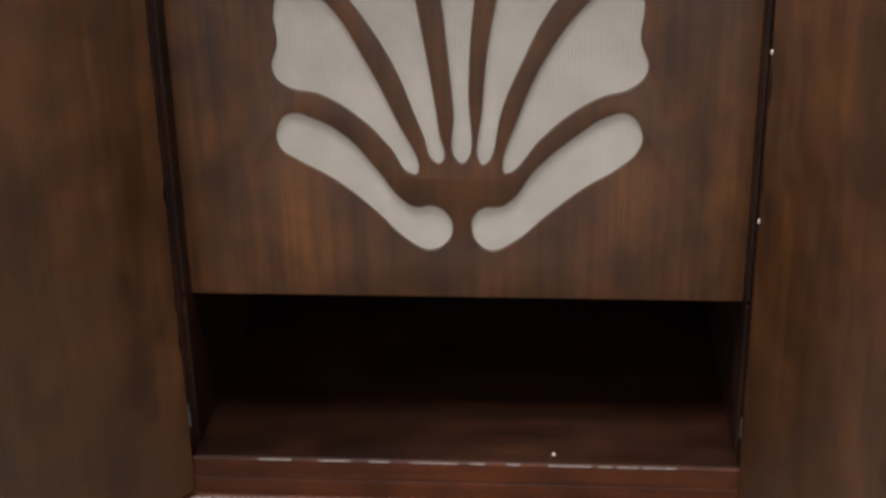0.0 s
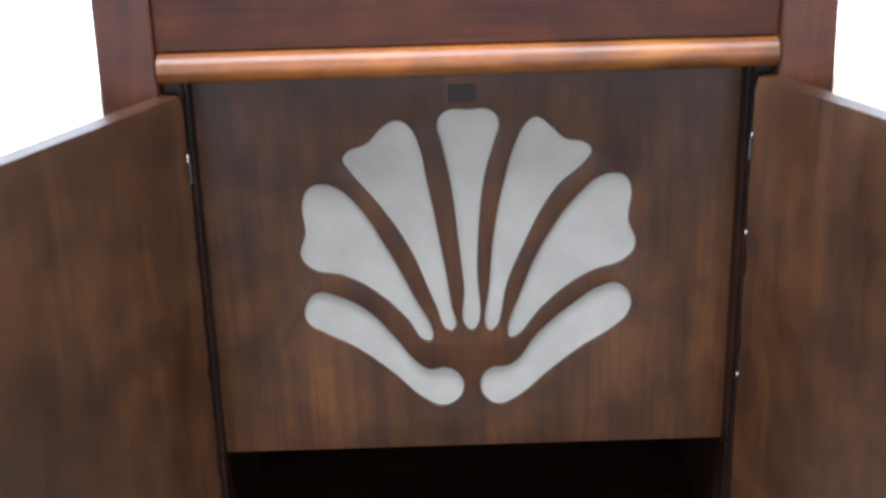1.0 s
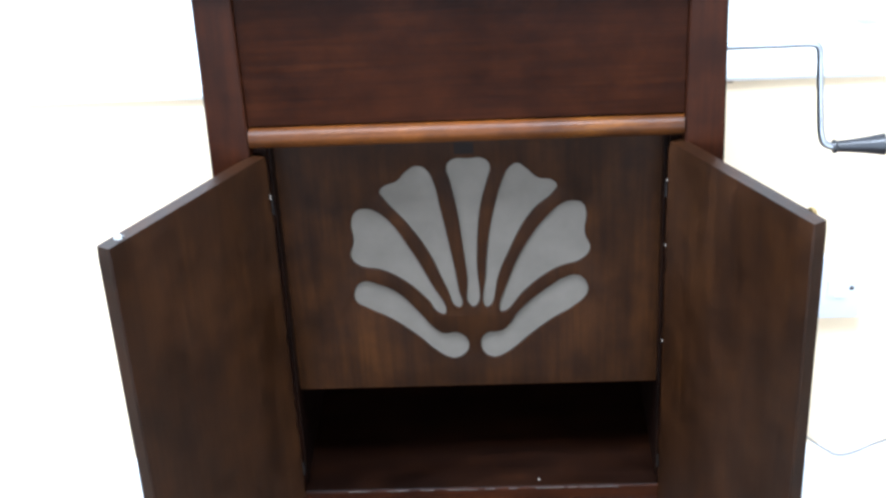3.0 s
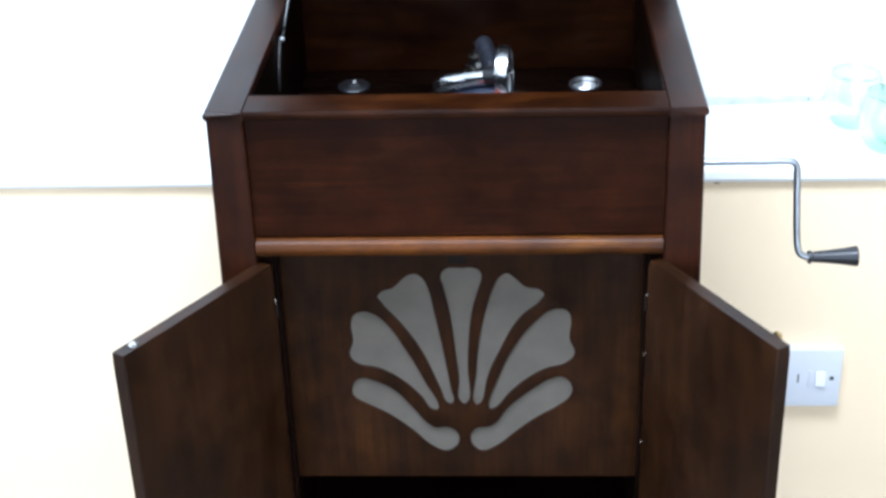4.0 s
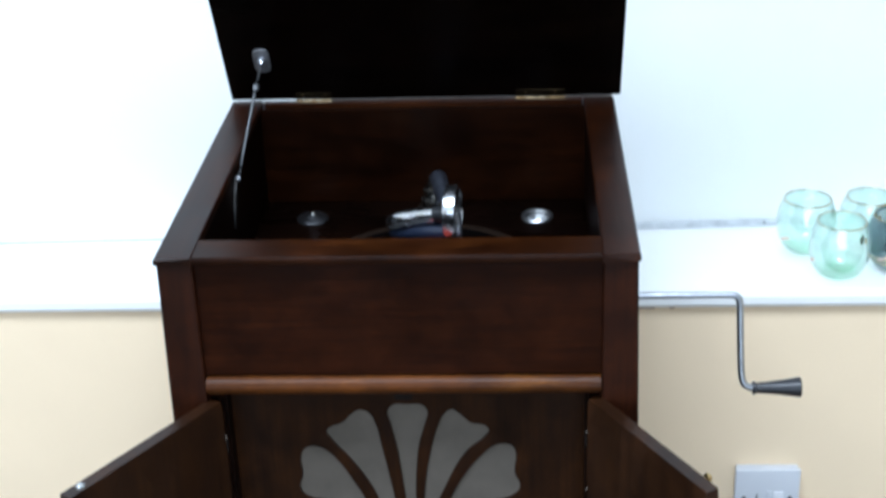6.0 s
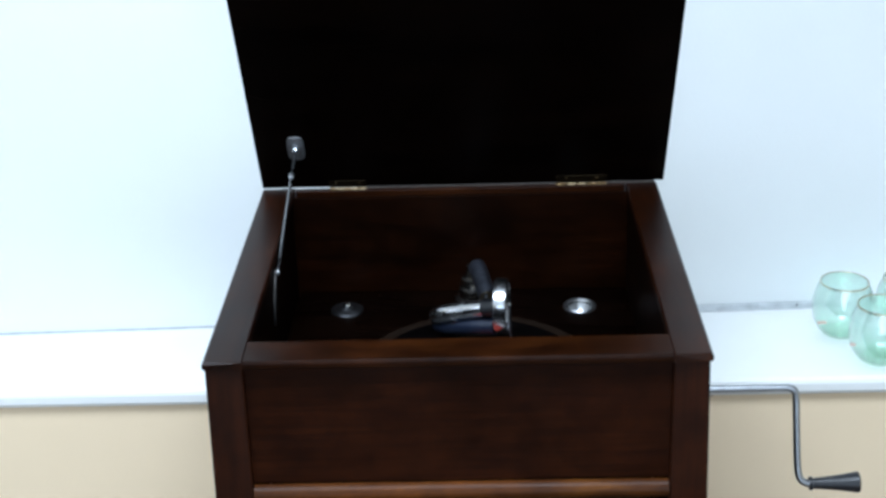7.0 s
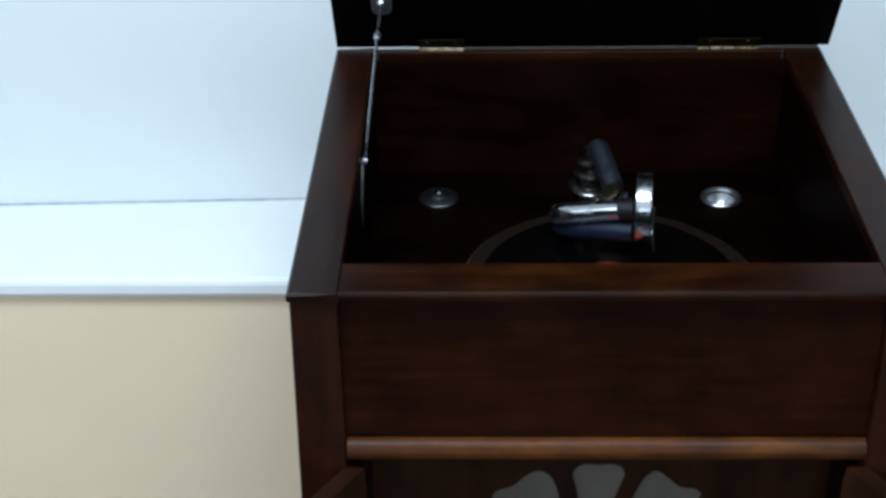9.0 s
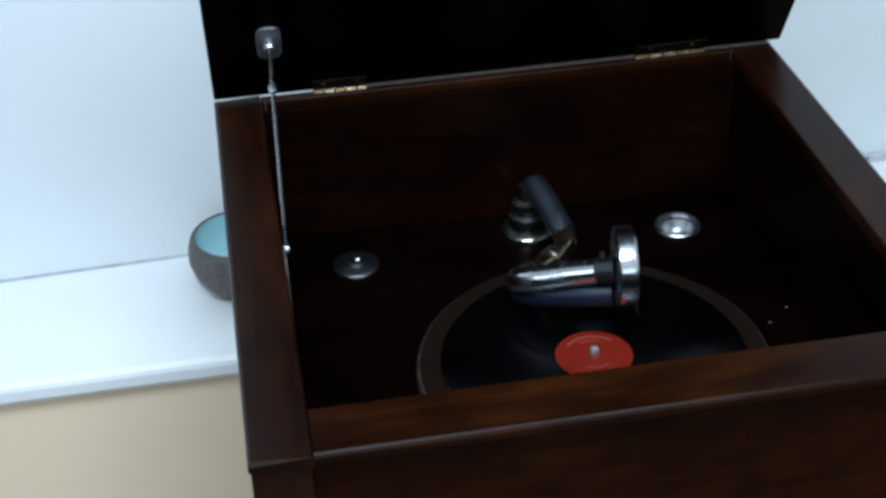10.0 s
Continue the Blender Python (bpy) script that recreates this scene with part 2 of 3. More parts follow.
# ---- mesh helpers ----
def smooth(mesh, limit):
    mesh.polygons.foreach_set("use_smooth", [True] * len(mesh.polygons))
    mesh.set_sharp_from_angle(angle=radians(limit))


def finish(name, bm, mat, parent=None, label="", limit=0):
    limit = limit or (40 if len(bm.verts) > 120 else 15)
    mesh = bpy.data.meshes.new(name)
    bmesh.ops.recalc_face_normals(bm, faces=bm.faces[:])
    bm.to_mesh(mesh)
    bm.free()
    mesh.materials.append(mat)
    smooth(mesh, limit)
    ob = new(name, mesh)
    if parent:
        ob.parent = parent
        if parent.type == "EMPTY":
            ob.matrix_parent_inverse = Matrix.Translation(-parent.location)
    if label:
        tagged(ob, label)
    return ob


part = finish


def thing(name, place, label, category, group="", kind=""):
    ob = new(name)
    ob.location, ob.empty_display_size = place, 0.05
    return tagged(ob, label, category, group, kind)


def block(x0, x1, y0, y1, z0, z1, bevel=0.0012, segments=2):
    bm = bmesh.new()
    bmesh.ops.create_cube(bm, size=1)
    for v in bm.verts:
        v.co = ((x0 + x1) / 2 + v.co.x * (x1 - x0), (y0 + y1) / 2 + v.co.y * (y1 - y0), (z0 + z1) / 2 + v.co.z * (z1 - z0))
    if bevel:
        bmesh.ops.bevel(bm, geom=bm.edges[:], offset=bevel, segments=segments, profile=0.5, affect="EDGES")
    return bm


def prism(outline, axis, a, b, bevel=0.0):
    """A closed outline (pairs in the two other axes, in order) drawn out along axis from a to b."""
    bm = bmesh.new()
    rings = []
    for d in (a, b):
        ring = []
        for u, v in outline:
            co = [u, v]
            co.insert(axis, d)
            ring.append(bm.verts.new(co))
        rings.append(ring)
    bm.faces.new(rings[0])
    bm.faces.new(rings[1][::-1])
    n = len(outline)
    for i in range(n):
        bm.faces.new((rings[0][i], rings[1][i], rings[1][(i + 1) % n], rings[0][(i + 1) % n]))
    if bevel:
        bmesh.ops.bevel(bm, geom=bm.edges[:], offset=bevel, segments=2, profile=0.5, affect="EDGES")
    return bm


def lathe(profile, centre, axis=(0, 0, 1), steps=40, closed=False):
    """A profile of (radius, height) turned about an axis through centre."""
    bm = bmesh.new()
    turn = Vector((0, 0, 1)).rotation_difference(Vector(axis)).to_matrix()
    rings = []
    for r, hgt in profile:
        ring = [] if r > 1e-6 else None
        if ring is None:
            rings.append([bm.verts.new(Vector(centre) + turn @ Vector((0, 0, hgt)))])
            continue
        for i in range(steps):
            a = 2 * math.pi * i / steps
            ring.append(bm.verts.new(Vector(centre) + turn @ Vector((r * math.cos(a), r * math.sin(a), hgt))))
        rings.append(ring)
    pairs = list(zip(rings, rings[1:])) + ([(rings[-1], rings[0])] if closed else [])
    for p, q in pairs:
        for i in range(steps):
            j = (i + 1) % steps
            quad = [p[i % len(p)], p[j % len(p)], q[j % len(q)], q[i % len(q)]]
            quad = list(dict.fromkeys(quad))
            if len(quad) > 2:
                bm.faces.new(quad)
    return bm


def spline(points, per=8):
    """A smooth line through the points."""
    pts = [Vector(p) for p in points]
    ends = [2 * pts[0] - pts[1], *pts, 2 * pts[-1] - pts[-2]]
    out = []
    for a, b, c, d in zip(ends, ends[1:], ends[2:], ends[3:]):
        for k in range(per):
            s = k / per
            out.append(0.5 * (2 * b + (c - a) * s + (2 * a - 5 * b + 4 * c - d) * s * s + (3 * b - a - 3 * c + d) * s**3))
    return out + [pts[-1]]


def tube(path, radius, steps=14, cap=True):
    """A round bar along a path; radius may be a function of the share of the way."""
    bm = bmesh.new()
    rings, side = [], None
    for i, p in enumerate(path):
        way = (path[min(i + 1, len(path) - 1)] - path[max(i - 1, 0)]).normalized()
        if side is None:
            side = way.orthogonal().normalized()
        side = (side - way * side.dot(way)).normalized()
        up = way.cross(side)
        r = radius(i / (len(path) - 1)) if callable(radius) else radius
        rings.append([bm.verts.new(p + r * (math.cos(a) * side + math.sin(a) * up)) for a in (2 * math.pi * k / steps for k in range(steps))])
    for p, q in zip(rings, rings[1:]):
        for k in range(steps):
            bm.faces.new((p[k], p[(k + 1) % steps], q[(k + 1) % steps], q[k]))
    if cap:
        bm.faces.new(rings[0][::-1])
        bm.faces.new(rings[-1])
    return bm


def flared(bm):
    """Draws the outer faces of the cabinet's sides outwards towards the floor, the two sides a little unlike."""
    for v in bm.verts:
        drop = 0.9435 - v.co.z
        if v.co.x < -0.205:
            v.co.x -= 0.0027 + drop * 0.0147
        elif v.co.x > 0.205:
            v.co.x += 0.001 + drop * 0.0205
    return bm


def moved(bm, m):
    bmesh.ops.transform(bm, matrix=m, verts=bm.verts[:])
    return bm


# ---- room ----
def structure(name, bm, mat, label, category):
    return tagged(finish(name, bm, mat), label, category, kind="structure")


def wall_with_window(name, fixed, thick, axis, lo, hi, win, mat, label):
    """A wall across x (axis 0) or y (axis 1) with an opening win = (from, to, sill, head)."""
    bm = bmesh.new()
    a, b, s, hd = win
    for u0, u1, z0, z1 in ((lo, a, 0, ROOM_H), (b, hi, 0, ROOM_H), (a, b, 0, s), (a, b, hd, ROOM_H)):
        piece = block(u0, u1, fixed, fixed + thick, z0, z1, 0) if axis == 0 else block(fixed, fixed + thick, u0, u1, z0, z1, 0)
        mesh = bpy.data.meshes.new("piece")
        piece.to_mesh(mesh)
        piece.free()
        bm.from_mesh(mesh)
        bpy.data.meshes.remove(mesh)
    return structure(name, bm, mat, label, "wall")


structure("floor", block(ROOM_L - 0.2, ROOM_R + 0.2, ROOM_N - 0.2, WALL_Y + 0.4, -0.1, 0.0, 0), carpet, "grey-brown carpeted floor of the room", "floor")
structure("ceiling", block(ROOM_L - 0.2, ROOM_R + 0.2, ROOM_N - 0.2, 1.0, ROOM_H, ROOM_H + 0.1, 0), paint_upper, "plain white painted ceiling of the room", "ceiling")
structure("wall_north_lower", block(ROOM_L, ROOM_R, WALL_Y, WALL_Y + 0.12, 0, SILL_Z - 0.024, 0), paint_cream, "cream painted wall below the white ledge", "wall")
SLANT = 0.035
structure("wall_north_upper", prism([(ROOM_L, UPPER_Y + SLANT * ROOM_L), (ROOM_R, UPPER_Y + SLANT * ROOM_R), (ROOM_R, UPPER_Y + 0.2), (ROOM_L, UPPER_Y + 0.2)], 2, SILL_Z - 0.04, ROOM_H), paint_upper, "white painted wall set back above the ledge", "wall")
wall_with_window("wall_west", ROOM_L - 0.15, 0.15, 1, ROOM_N, WALL_Y + 0.38, (-2.2, -0.4, 0.9, 2.2), paint_room, "pale painted side wall with a window opening")
wall_with_window("wall_south", ROOM_N - 0.15, 0.15, 0, ROOM_L, ROOM_R, (-1.05, 1.25, 0.12, 2.25), paint_room, "pale painted rear wall with a wide glazed door opening")
structure("wall_east", block(ROOM_R, ROOM_R + 0.15, ROOM_N, WALL_Y + 0.38, 0, ROOM_H, 0), paint_room, "pale painted side wall of the room", "wall")
ledge_line = [(WALL_Y - 0.012, SILL_Z - 0.017), (WALL_Y - 0.0085, SILL_Z - 0.0225), (WALL_Y, SILL_Z - 0.024), (UPPER_Y + 0.15, SILL_Z - 0.024), (UPPER_Y + 0.15, SILL_Z), (WALL_Y - 0.006, SILL_Z), (WALL_Y - 0.0105, SILL_Z - 0.003), (WALL_Y - 0.012, SILL_Z - 0.007)]
structure("ledge", prism(ledge_line, 0, ROOM_L, ROOM_R), paint_white, "white gloss painted ledge along the wall", "ledge")
skirt = [(WALL_Y, 0.0), (WALL_Y - 0.018, 0.0), (WALL_Y - 0.018, 0.086), (WALL_Y - 0.015, 0.095), (WALL_Y - 0.009, 0.1), (WALL_Y, 0.102)]
for x, w in ((0.235, 0.012), (0.262, 0.02), (0.30, 0.007)):
    bm = block(x, x + w, WALL_Y - 0.0012, WALL_Y + 0.002, SILL_Z - 0.0285, SILL_Z - 0.0262, 0.0006)
    tagged(finish("paint_chip", bm, plain("bare_plaster", (0.36, 0.24, 0.15), 0.9)), "small brown chip in the paint under the ledge", "paint chip", "chips under the ledge", "structure")
structure("baseboard", prism(skirt, 0, ROOM_L, ROOM_R), paint_white, "white painted skirting board at the foot of the cream wall", "skirting")
bead = prism([(0.225, 0.0), (0.9, 0.0), (0.9, 0.008), (0.225, 0.010)], 1, -0.006, 0.0, 0.0008)
structure("trim", moved(bead, Matrix.Translation((0, UPPER_Y, SILL_Z)) @ Matrix.Rotation(math.atan(SLANT), 4, "Z")), plaster("grey_caulk", (0.6, 0.63, 0.65), 0.3, 0.7, 60.0), "grey sealant strip where wall meets ledge", "sealant")

thin_bead = prism([(-1.4, 0.0), (-0.1, 0.0), (-0.1, 0.002), (-1.4, 0.002)], 1, -0.0024, 0.0, 0.0004)
structure("trim_2", moved(thin_bead, Matrix.Translation((0, UPPER_Y, SILL_Z)) @ Matrix.Rotation(math.atan(SLANT), 4, "Z")), plaster("dusty_joint", (0.52, 0.55, 0.58), 0.3, 0.8, 60.0), "thin dusty grey joint between white wall and ledge", "sealant")

lamp = thing("ceiling_light", (CEIL_X, CEIL_Y, ROOM_H), "flat white ceiling light panel on the ceiling", "ceiling light")
part("frame", block(CEIL_X - 0.62, CEIL_X + 0.62, CEIL_Y - 0.32, CEIL_Y + 0.32, ROOM_H - 0.06, ROOM_H, 0.004), plastic, lamp)
glow, gnt, gbsdf = material("lamp_diffuser")
gbsdf.inputs["Base Color"].default_value = (0.8, 0.8, 0.8, 1)
gbsdf.inputs["Emission Color"].default_value = (0.93, 0.97, 1.0, 1)
gbsdf.inputs["Emission Strength"].default_value = 6.0
part("diffuser", block(CEIL_X - 0.585, CEIL_X + 0.585, CEIL_Y - 0.285, CEIL_Y + 0.285, ROOM_H - 0.066, ROOM_H - 0.0605, 0.001), glow, lamp, "glowing white diffuser")

# ---- gramophone cabinet ----
HW, DEPTH = 0.22, 0.422
SIDE = 0.2185
STILE = 0.188
FRONT = 0.005
gram = thing("gramophone", (0, DEPTH / 2, 0), "dark red-brown wooden cabinet gramophone with open lid and doors", "gramophone")

for s in (-1, 1):
    x0, x1 = sorted((s * 0.176, s * SIDE))
    part("side_panel", flared(block(x0, x1, 0.024, DEPTH - 0.012, 0.03, 0.8115, 0.0006)), wood_z, gram)
    x0, x1 = sorted((s * 0.188, s * (SIDE - 0.0005)))
    part("upper_side", block(x0, x1, 0.024, DEPTH - 0.012, 0.812, 0.9435, 0.0004), wood_well_shade_y, gram)
    x0, x1 = sorted((s * STILE, s * SIDE))
    part("stile", flared(block(x0, x1, FRONT, 0.0235, 0.0, 0.9435, 0.0018)), wood_stile, gram)
    x0, x1 = sorted((s * 0.176, s * (STILE - 0.0005)))
    part("door_jamb", block(x0, x1, 0.018, 0.0235, 0.4, 0.8, 0.0006), wood_inside_shade, gram)
part("back_board", block(-SIDE + 0.001, SIDE - 0.001, DEPTH - 0.0115, DEPTH - 0.003, 0.03, 0.9435, 0.0006), wood_inside_shade, gram)
part("front_panel", block(-STILE, STILE, 0.0115, 0.0235, 0.8203, 0.9435, 0.0005), wood_x, gram)
part("well_front", block(-STILE, STILE, 0.024, 0.0395, 0.8265, 0.9435, 0.0005), wood_well_shade, gram)
part("well_back", block(-STILE, STILE, DEPTH - 0.0165, DEPTH - 0.012, 0.8265, 0.9435, 0.0005), wood_well_shade, gram)

# the half-round rail over the doors
bow = [(0.0105 - 0.0092 * math.sin(a), 0.8106 + 0.0091 * math.cos(a)) for a in np.radians(np.linspace(0, 180, 17))]
part("rail", prism(bow, 0, -STILE + 0.0008, STILE - 0.0008), wood_rail, gram, "worn orange-brown rounded rail over the doors", 24)

# the moulded rim round the well: four mitred boards
def rim_board(corners, rounded):
    """A board from outer to inner edge; its outer edge is rounded below."""
    bm = bmesh.new()
    (o0, o1, i0, i1) = [Vector((*c, 0)) for c in corners]
    out = (o0 - i0).normalized() * 0.0 + ((o0 + o1) / 2 - (i0 + i1) / 2).normalized()
    steps = [(o0, o1, -0.0036, 0.9412), (o0, o1, -0.0012, 0.942), (o0, o1, -0.0002, 0.9437), (o0, o1, 0, 0.9474), (o0, o1, -0.0008, 0.9491), (o0, o1, -0.0024, 0.95), (i0, i1, 0.0012, 0.95), (i0, i1, 0, 0.949), (i0, i1, 0, 0.9412)]
    length = (o1 - o0).normalized()
    rows = []
    for a, b, d, z in steps:
        k = -d if rounded and a == o0 else 0.0
        sa, sb = (length * k, -length * k)
        va, vb = a + out * d + sa, b + out * d + sb
        rows.append((bm.verts.new((va.x, va.y, z)), bm.verts.new((vb.x, vb.y, z))))
    for (a, b), (c, d) in zip(rows, rows[1:] + rows[:1]):
        bm.faces.new((a, b, d, c))
    bm.faces.new([r[0] for r in rows])
    bm.faces.new([r[1] for r in rows][::-1])
    return bm


IN_X, IN_F, IN_B = 0.187, 0.04, DEPTH - 0.0115
part("rim_front", rim_board([(-IN_X + 0.0002, 0), (IN_X - 0.0002, 0), (-IN_X + 0.0002, IN_F), (IN_X - 0.0002, IN_F)], False), wood_rim, gram)
part("rim_back", rim_board([(IN_X - 0.0002, DEPTH), (-IN_X + 0.0002, DEPTH), (IN_X - 0.0002, IN_B), (-IN_X + 0.0002, IN_B)], False), wood_rim, gram)
part("rim_side", rim_board([(-HW - 0.0025, DEPTH), (-HW - 0.0025, 0), (-IN_X, DEPTH), (-IN_X, 0)], True), wood_rim_y, gram)
part("rim_side", rim_board([(HW + 0.0013, 0), (HW + 0.0013, DEPTH), (IN_X, 0), (IN_X, DEPTH)], True), wood_rim_y, gram)

# the horn opening: fretted shell over cloth, shelf, lower front
# hand-cut shell: outlines in millimetres, across and up; the two sides differ a little
CENTRE = [(0, 769), (14, 768.5), (20, 761), (17, 746), (11, 725), (7, 696), (4.8, 660), (2.8, 612), (-2.8, 612), (-5.2, 645), (-8.2, 678), (-12.2, 717), (-17.5, 746), (-20, 761), (-14, 768.5)]
UPPER_L = [(-46, 763), (-38, 759), (-32, 747), (-27, 721), (-19.5, 677), (-13, 631), (-11.5, 612), (-15.5, 611), (-24, 630), (-41, 674), (-59, 704), (-78, 729), (-82, 737), (-78, 743), (-66, 748), (-55, 759)]
UPPER_R = [(44, 763), (37, 759), (30.5, 747), (22, 718), (16, 688), (12, 647), (10, 612), (14, 610), (25, 647), (33, 667), (57, 713), (77, 732), (80, 739), (75, 745), (63, 747.5), (52, 757.5)]
OUTER_L = [(-97, 721), (-88, 719), (-76, 709), (-57, 678), (-39, 640), (-26, 606), (-30, 603.5), (-44, 621), (-62, 640), (-84, 654), (-106, 660), (-113, 670), (-109, 687), (-110, 706), (-105, 718)]
OUTER_R = [(96, 723), (85, 721), (74, 712), (50, 679), (33, 640), (24, 608), (26.5, 604.5), (48, 627), (63, 641), (82, 653), (102, 660), (110, 671), (105, 690), (106.5, 711), (103, 720)]
FOOT_L = [(-104, 643), (-89, 640), (-70, 629), (-52, 608), (-37, 588), (-29, 583), (-18, 584), (-8, 577), (-6, 566), (-11, 557), (-21, 553), (-31, 557), (-57, 582), (-79, 600), (-100, 612), (-111, 620), (-112.5, 632)]
FOOT_R = [(99, 644), (86, 642), (71, 632), (44, 608), (27, 585.5), (20, 583.5), (13, 583), (6.5, 577), (5, 568), (8.5, 558.5), (17, 553), (28, 556.5), (54, 579), (75, 596), (95, 609), (106, 620), (108, 632)]


def cut_board(x0, x1, v0, v1, thick, holes):
    """A flat board with holes, each a closed smooth line, lying in x and y about z = 0."""
    cu = bpy.data.curves.new("cut", "CURVE")
    cu.dimensions, cu.fill_mode, cu.extrude, cu.bevel_depth, cu.resolution_u = "2D", "BOTH", thick / 2 - 0.0004, 0.0004, 6
    sp = cu.splines.new("POLY")
    sp.points.add(3)
    for p, co in zip(sp.points, ((x0, v0), (x1, v0), (x1, v1), (x0, v1))):
        p.co = (*co, 0, 1)
    sp.use_cyclic_u = True
    for pts in holes:
        sp = cu.splines.new("BEZIER")
        sp.bezier_points.add(len(pts) - 1)
        for p, (px, pv) in zip(sp.bezier_points, pts):
            p.co = (px, pv, 0)
            p.handle_left_type = p.handle_right_type = "AUTO"
        sp.use_cyclic_u = True
    ob = bpy.data.objects.new("cut", cu)
    scene.collection.objects.link(ob)
    mesh = bpy.data.meshes.new_from_object(ob.evaluated_get(bpy.context.evaluated_depsgraph_get()))
    bpy.data.objects.remove(ob)
    bpy.data.curves.remove(cu)
    bm = bmesh.new()
    bm.from_mesh(mesh)
    bpy.data.meshes.remove(mesh)
    bmesh.ops.remove_doubles(bm, verts=bm.verts[:], dist=0.00001)
    return bm


shell = [[(px / 1000, pz / 1000) for px, pz in pts] for pts in (CENTRE, UPPER_L, UPPER_R, OUTER_L, OUTER_R, FOOT_L, FOOT_R)]
upright = Matrix.Translation((0, 0.0426, 0)) @ Matrix.Rotation(radians(90), 4, "X")
part("fretwork_panel", moved(cut_board(-0.1755, 0.1755, 0.522, 0.8105, 0.0022, shell), upright), wood_fret, gram, "brown plywood grille cut in a shell pattern", 30)
faded = plain("faded_mark", (0.0085, 0.0055, 0.0042), 0.8, 0.25, 90.0)
faded.node_tree.nodes["Principled BSDF"].inputs["Specular IOR Level"].default_value = 0.12
part("faded_mark", block(-0.012, 0.0055, 0.0411, 0.0414, 0.7735, 0.786, 0.0001, 1), faded, gram, "small greyish square mark on the plywood")
CUP = (0.1315, 0.357)
hole = [(CUP[0] + 0.0138 * math.cos(a), CUP[1] + 0.0138 * math.sin(a)) for a in (2 * math.pi * k / 8 for k in range(8))]
part("motor_board", moved(cut_board(-STILE + 0.0002, STILE - 0.0002, 0.024, DEPTH - 0.012, 0.014, [hole]), Matrix.Translation((0, 0, 0.819))), wood_board_shade, gram, "", 30)
part("grille_cloth", block(-0.172, 0.172, 0.0439, 0.0455, 0.53, 0.808, 0.0005), cloth, gram, "pale grey-beige woven cloth behind the shell grille")
part("horn_board", block(-0.1755, 0.1755, 0.0457, 0.054, 0.528, 0.8105, 0.0005), wood_inside_shade, gram)
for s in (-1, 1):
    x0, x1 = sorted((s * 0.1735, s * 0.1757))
    # added thin sheets, dark to stand for shade at the compartment's sides
    part("inner_side", block(x0, x1, 0.0245, DEPTH - 0.0125, 0.4195, 0.5275, 0.0004), wood_inside_shade, gram, "compartment side with its shade put into a dark colour")
    # added strips that paint the shade between door and grille
    part("reveal", block(x0, x1, 0.0238, 0.0412, 0.53, 0.8, 0.0004), wood_inside_shade, gram, "added dark strip for the shade between door and grille")
part("shelf", block(-0.1755, 0.1755, 0.0105, DEPTH - 0.012, 0.405, 0.419, 0.0012), wood_inside_shade, gram)
part("lower_rail", block(-STILE, STILE, 0.0085, 0.0175, 0.372, 0.4045, 0.0006), wood_x, gram)
part("shelf_edge", block(-0.1755, 0.1755, 0.0082, 0.0104, 0.4047, 0.4195, 0.0008), wood_x, gram)
rng = random.Random(11)
x = -0.132
while x < 0.15:
    w = 0.008 + 0.03 * rng.random()
    part("worn_edge", block(x, x + w, 0.0079, 0.0086, 0.4187, 0.4192 + 0.0005 * rng.random(), 0.0002, 1), scuff_glint, gram)
    x += w + 0.002 + 0.016 * rng.random()
low_bow = [(y - 0.0022, z - 0.428) for y, z in bow]
part("lower_moulding", prism(low_bow, 0, -STILE + 0.0008, STILE - 0.0008), wood_foot, gram, "rounded rail under the compartment", 24)
part("lower_panel", block(-STILE, STILE, 0.012, 0.0235, 0.07, 0.3715, 0.0005), wood_z, gram)
part("plinth", block(-STILE, STILE, FRONT + 0.003, 0.0235, 0.0, 0.0695, 0.002), wood_x, gram)
part("bottom_board", block(-0.1755, 0.1755, 0.024, DEPTH - 0.012, 0.03, 0.045, 0.0005), wood_inside_shade, gram)

# doors, open, with chips along the hinge edge
DOOR_T, DOOR_0 = 0.0145, 0.396


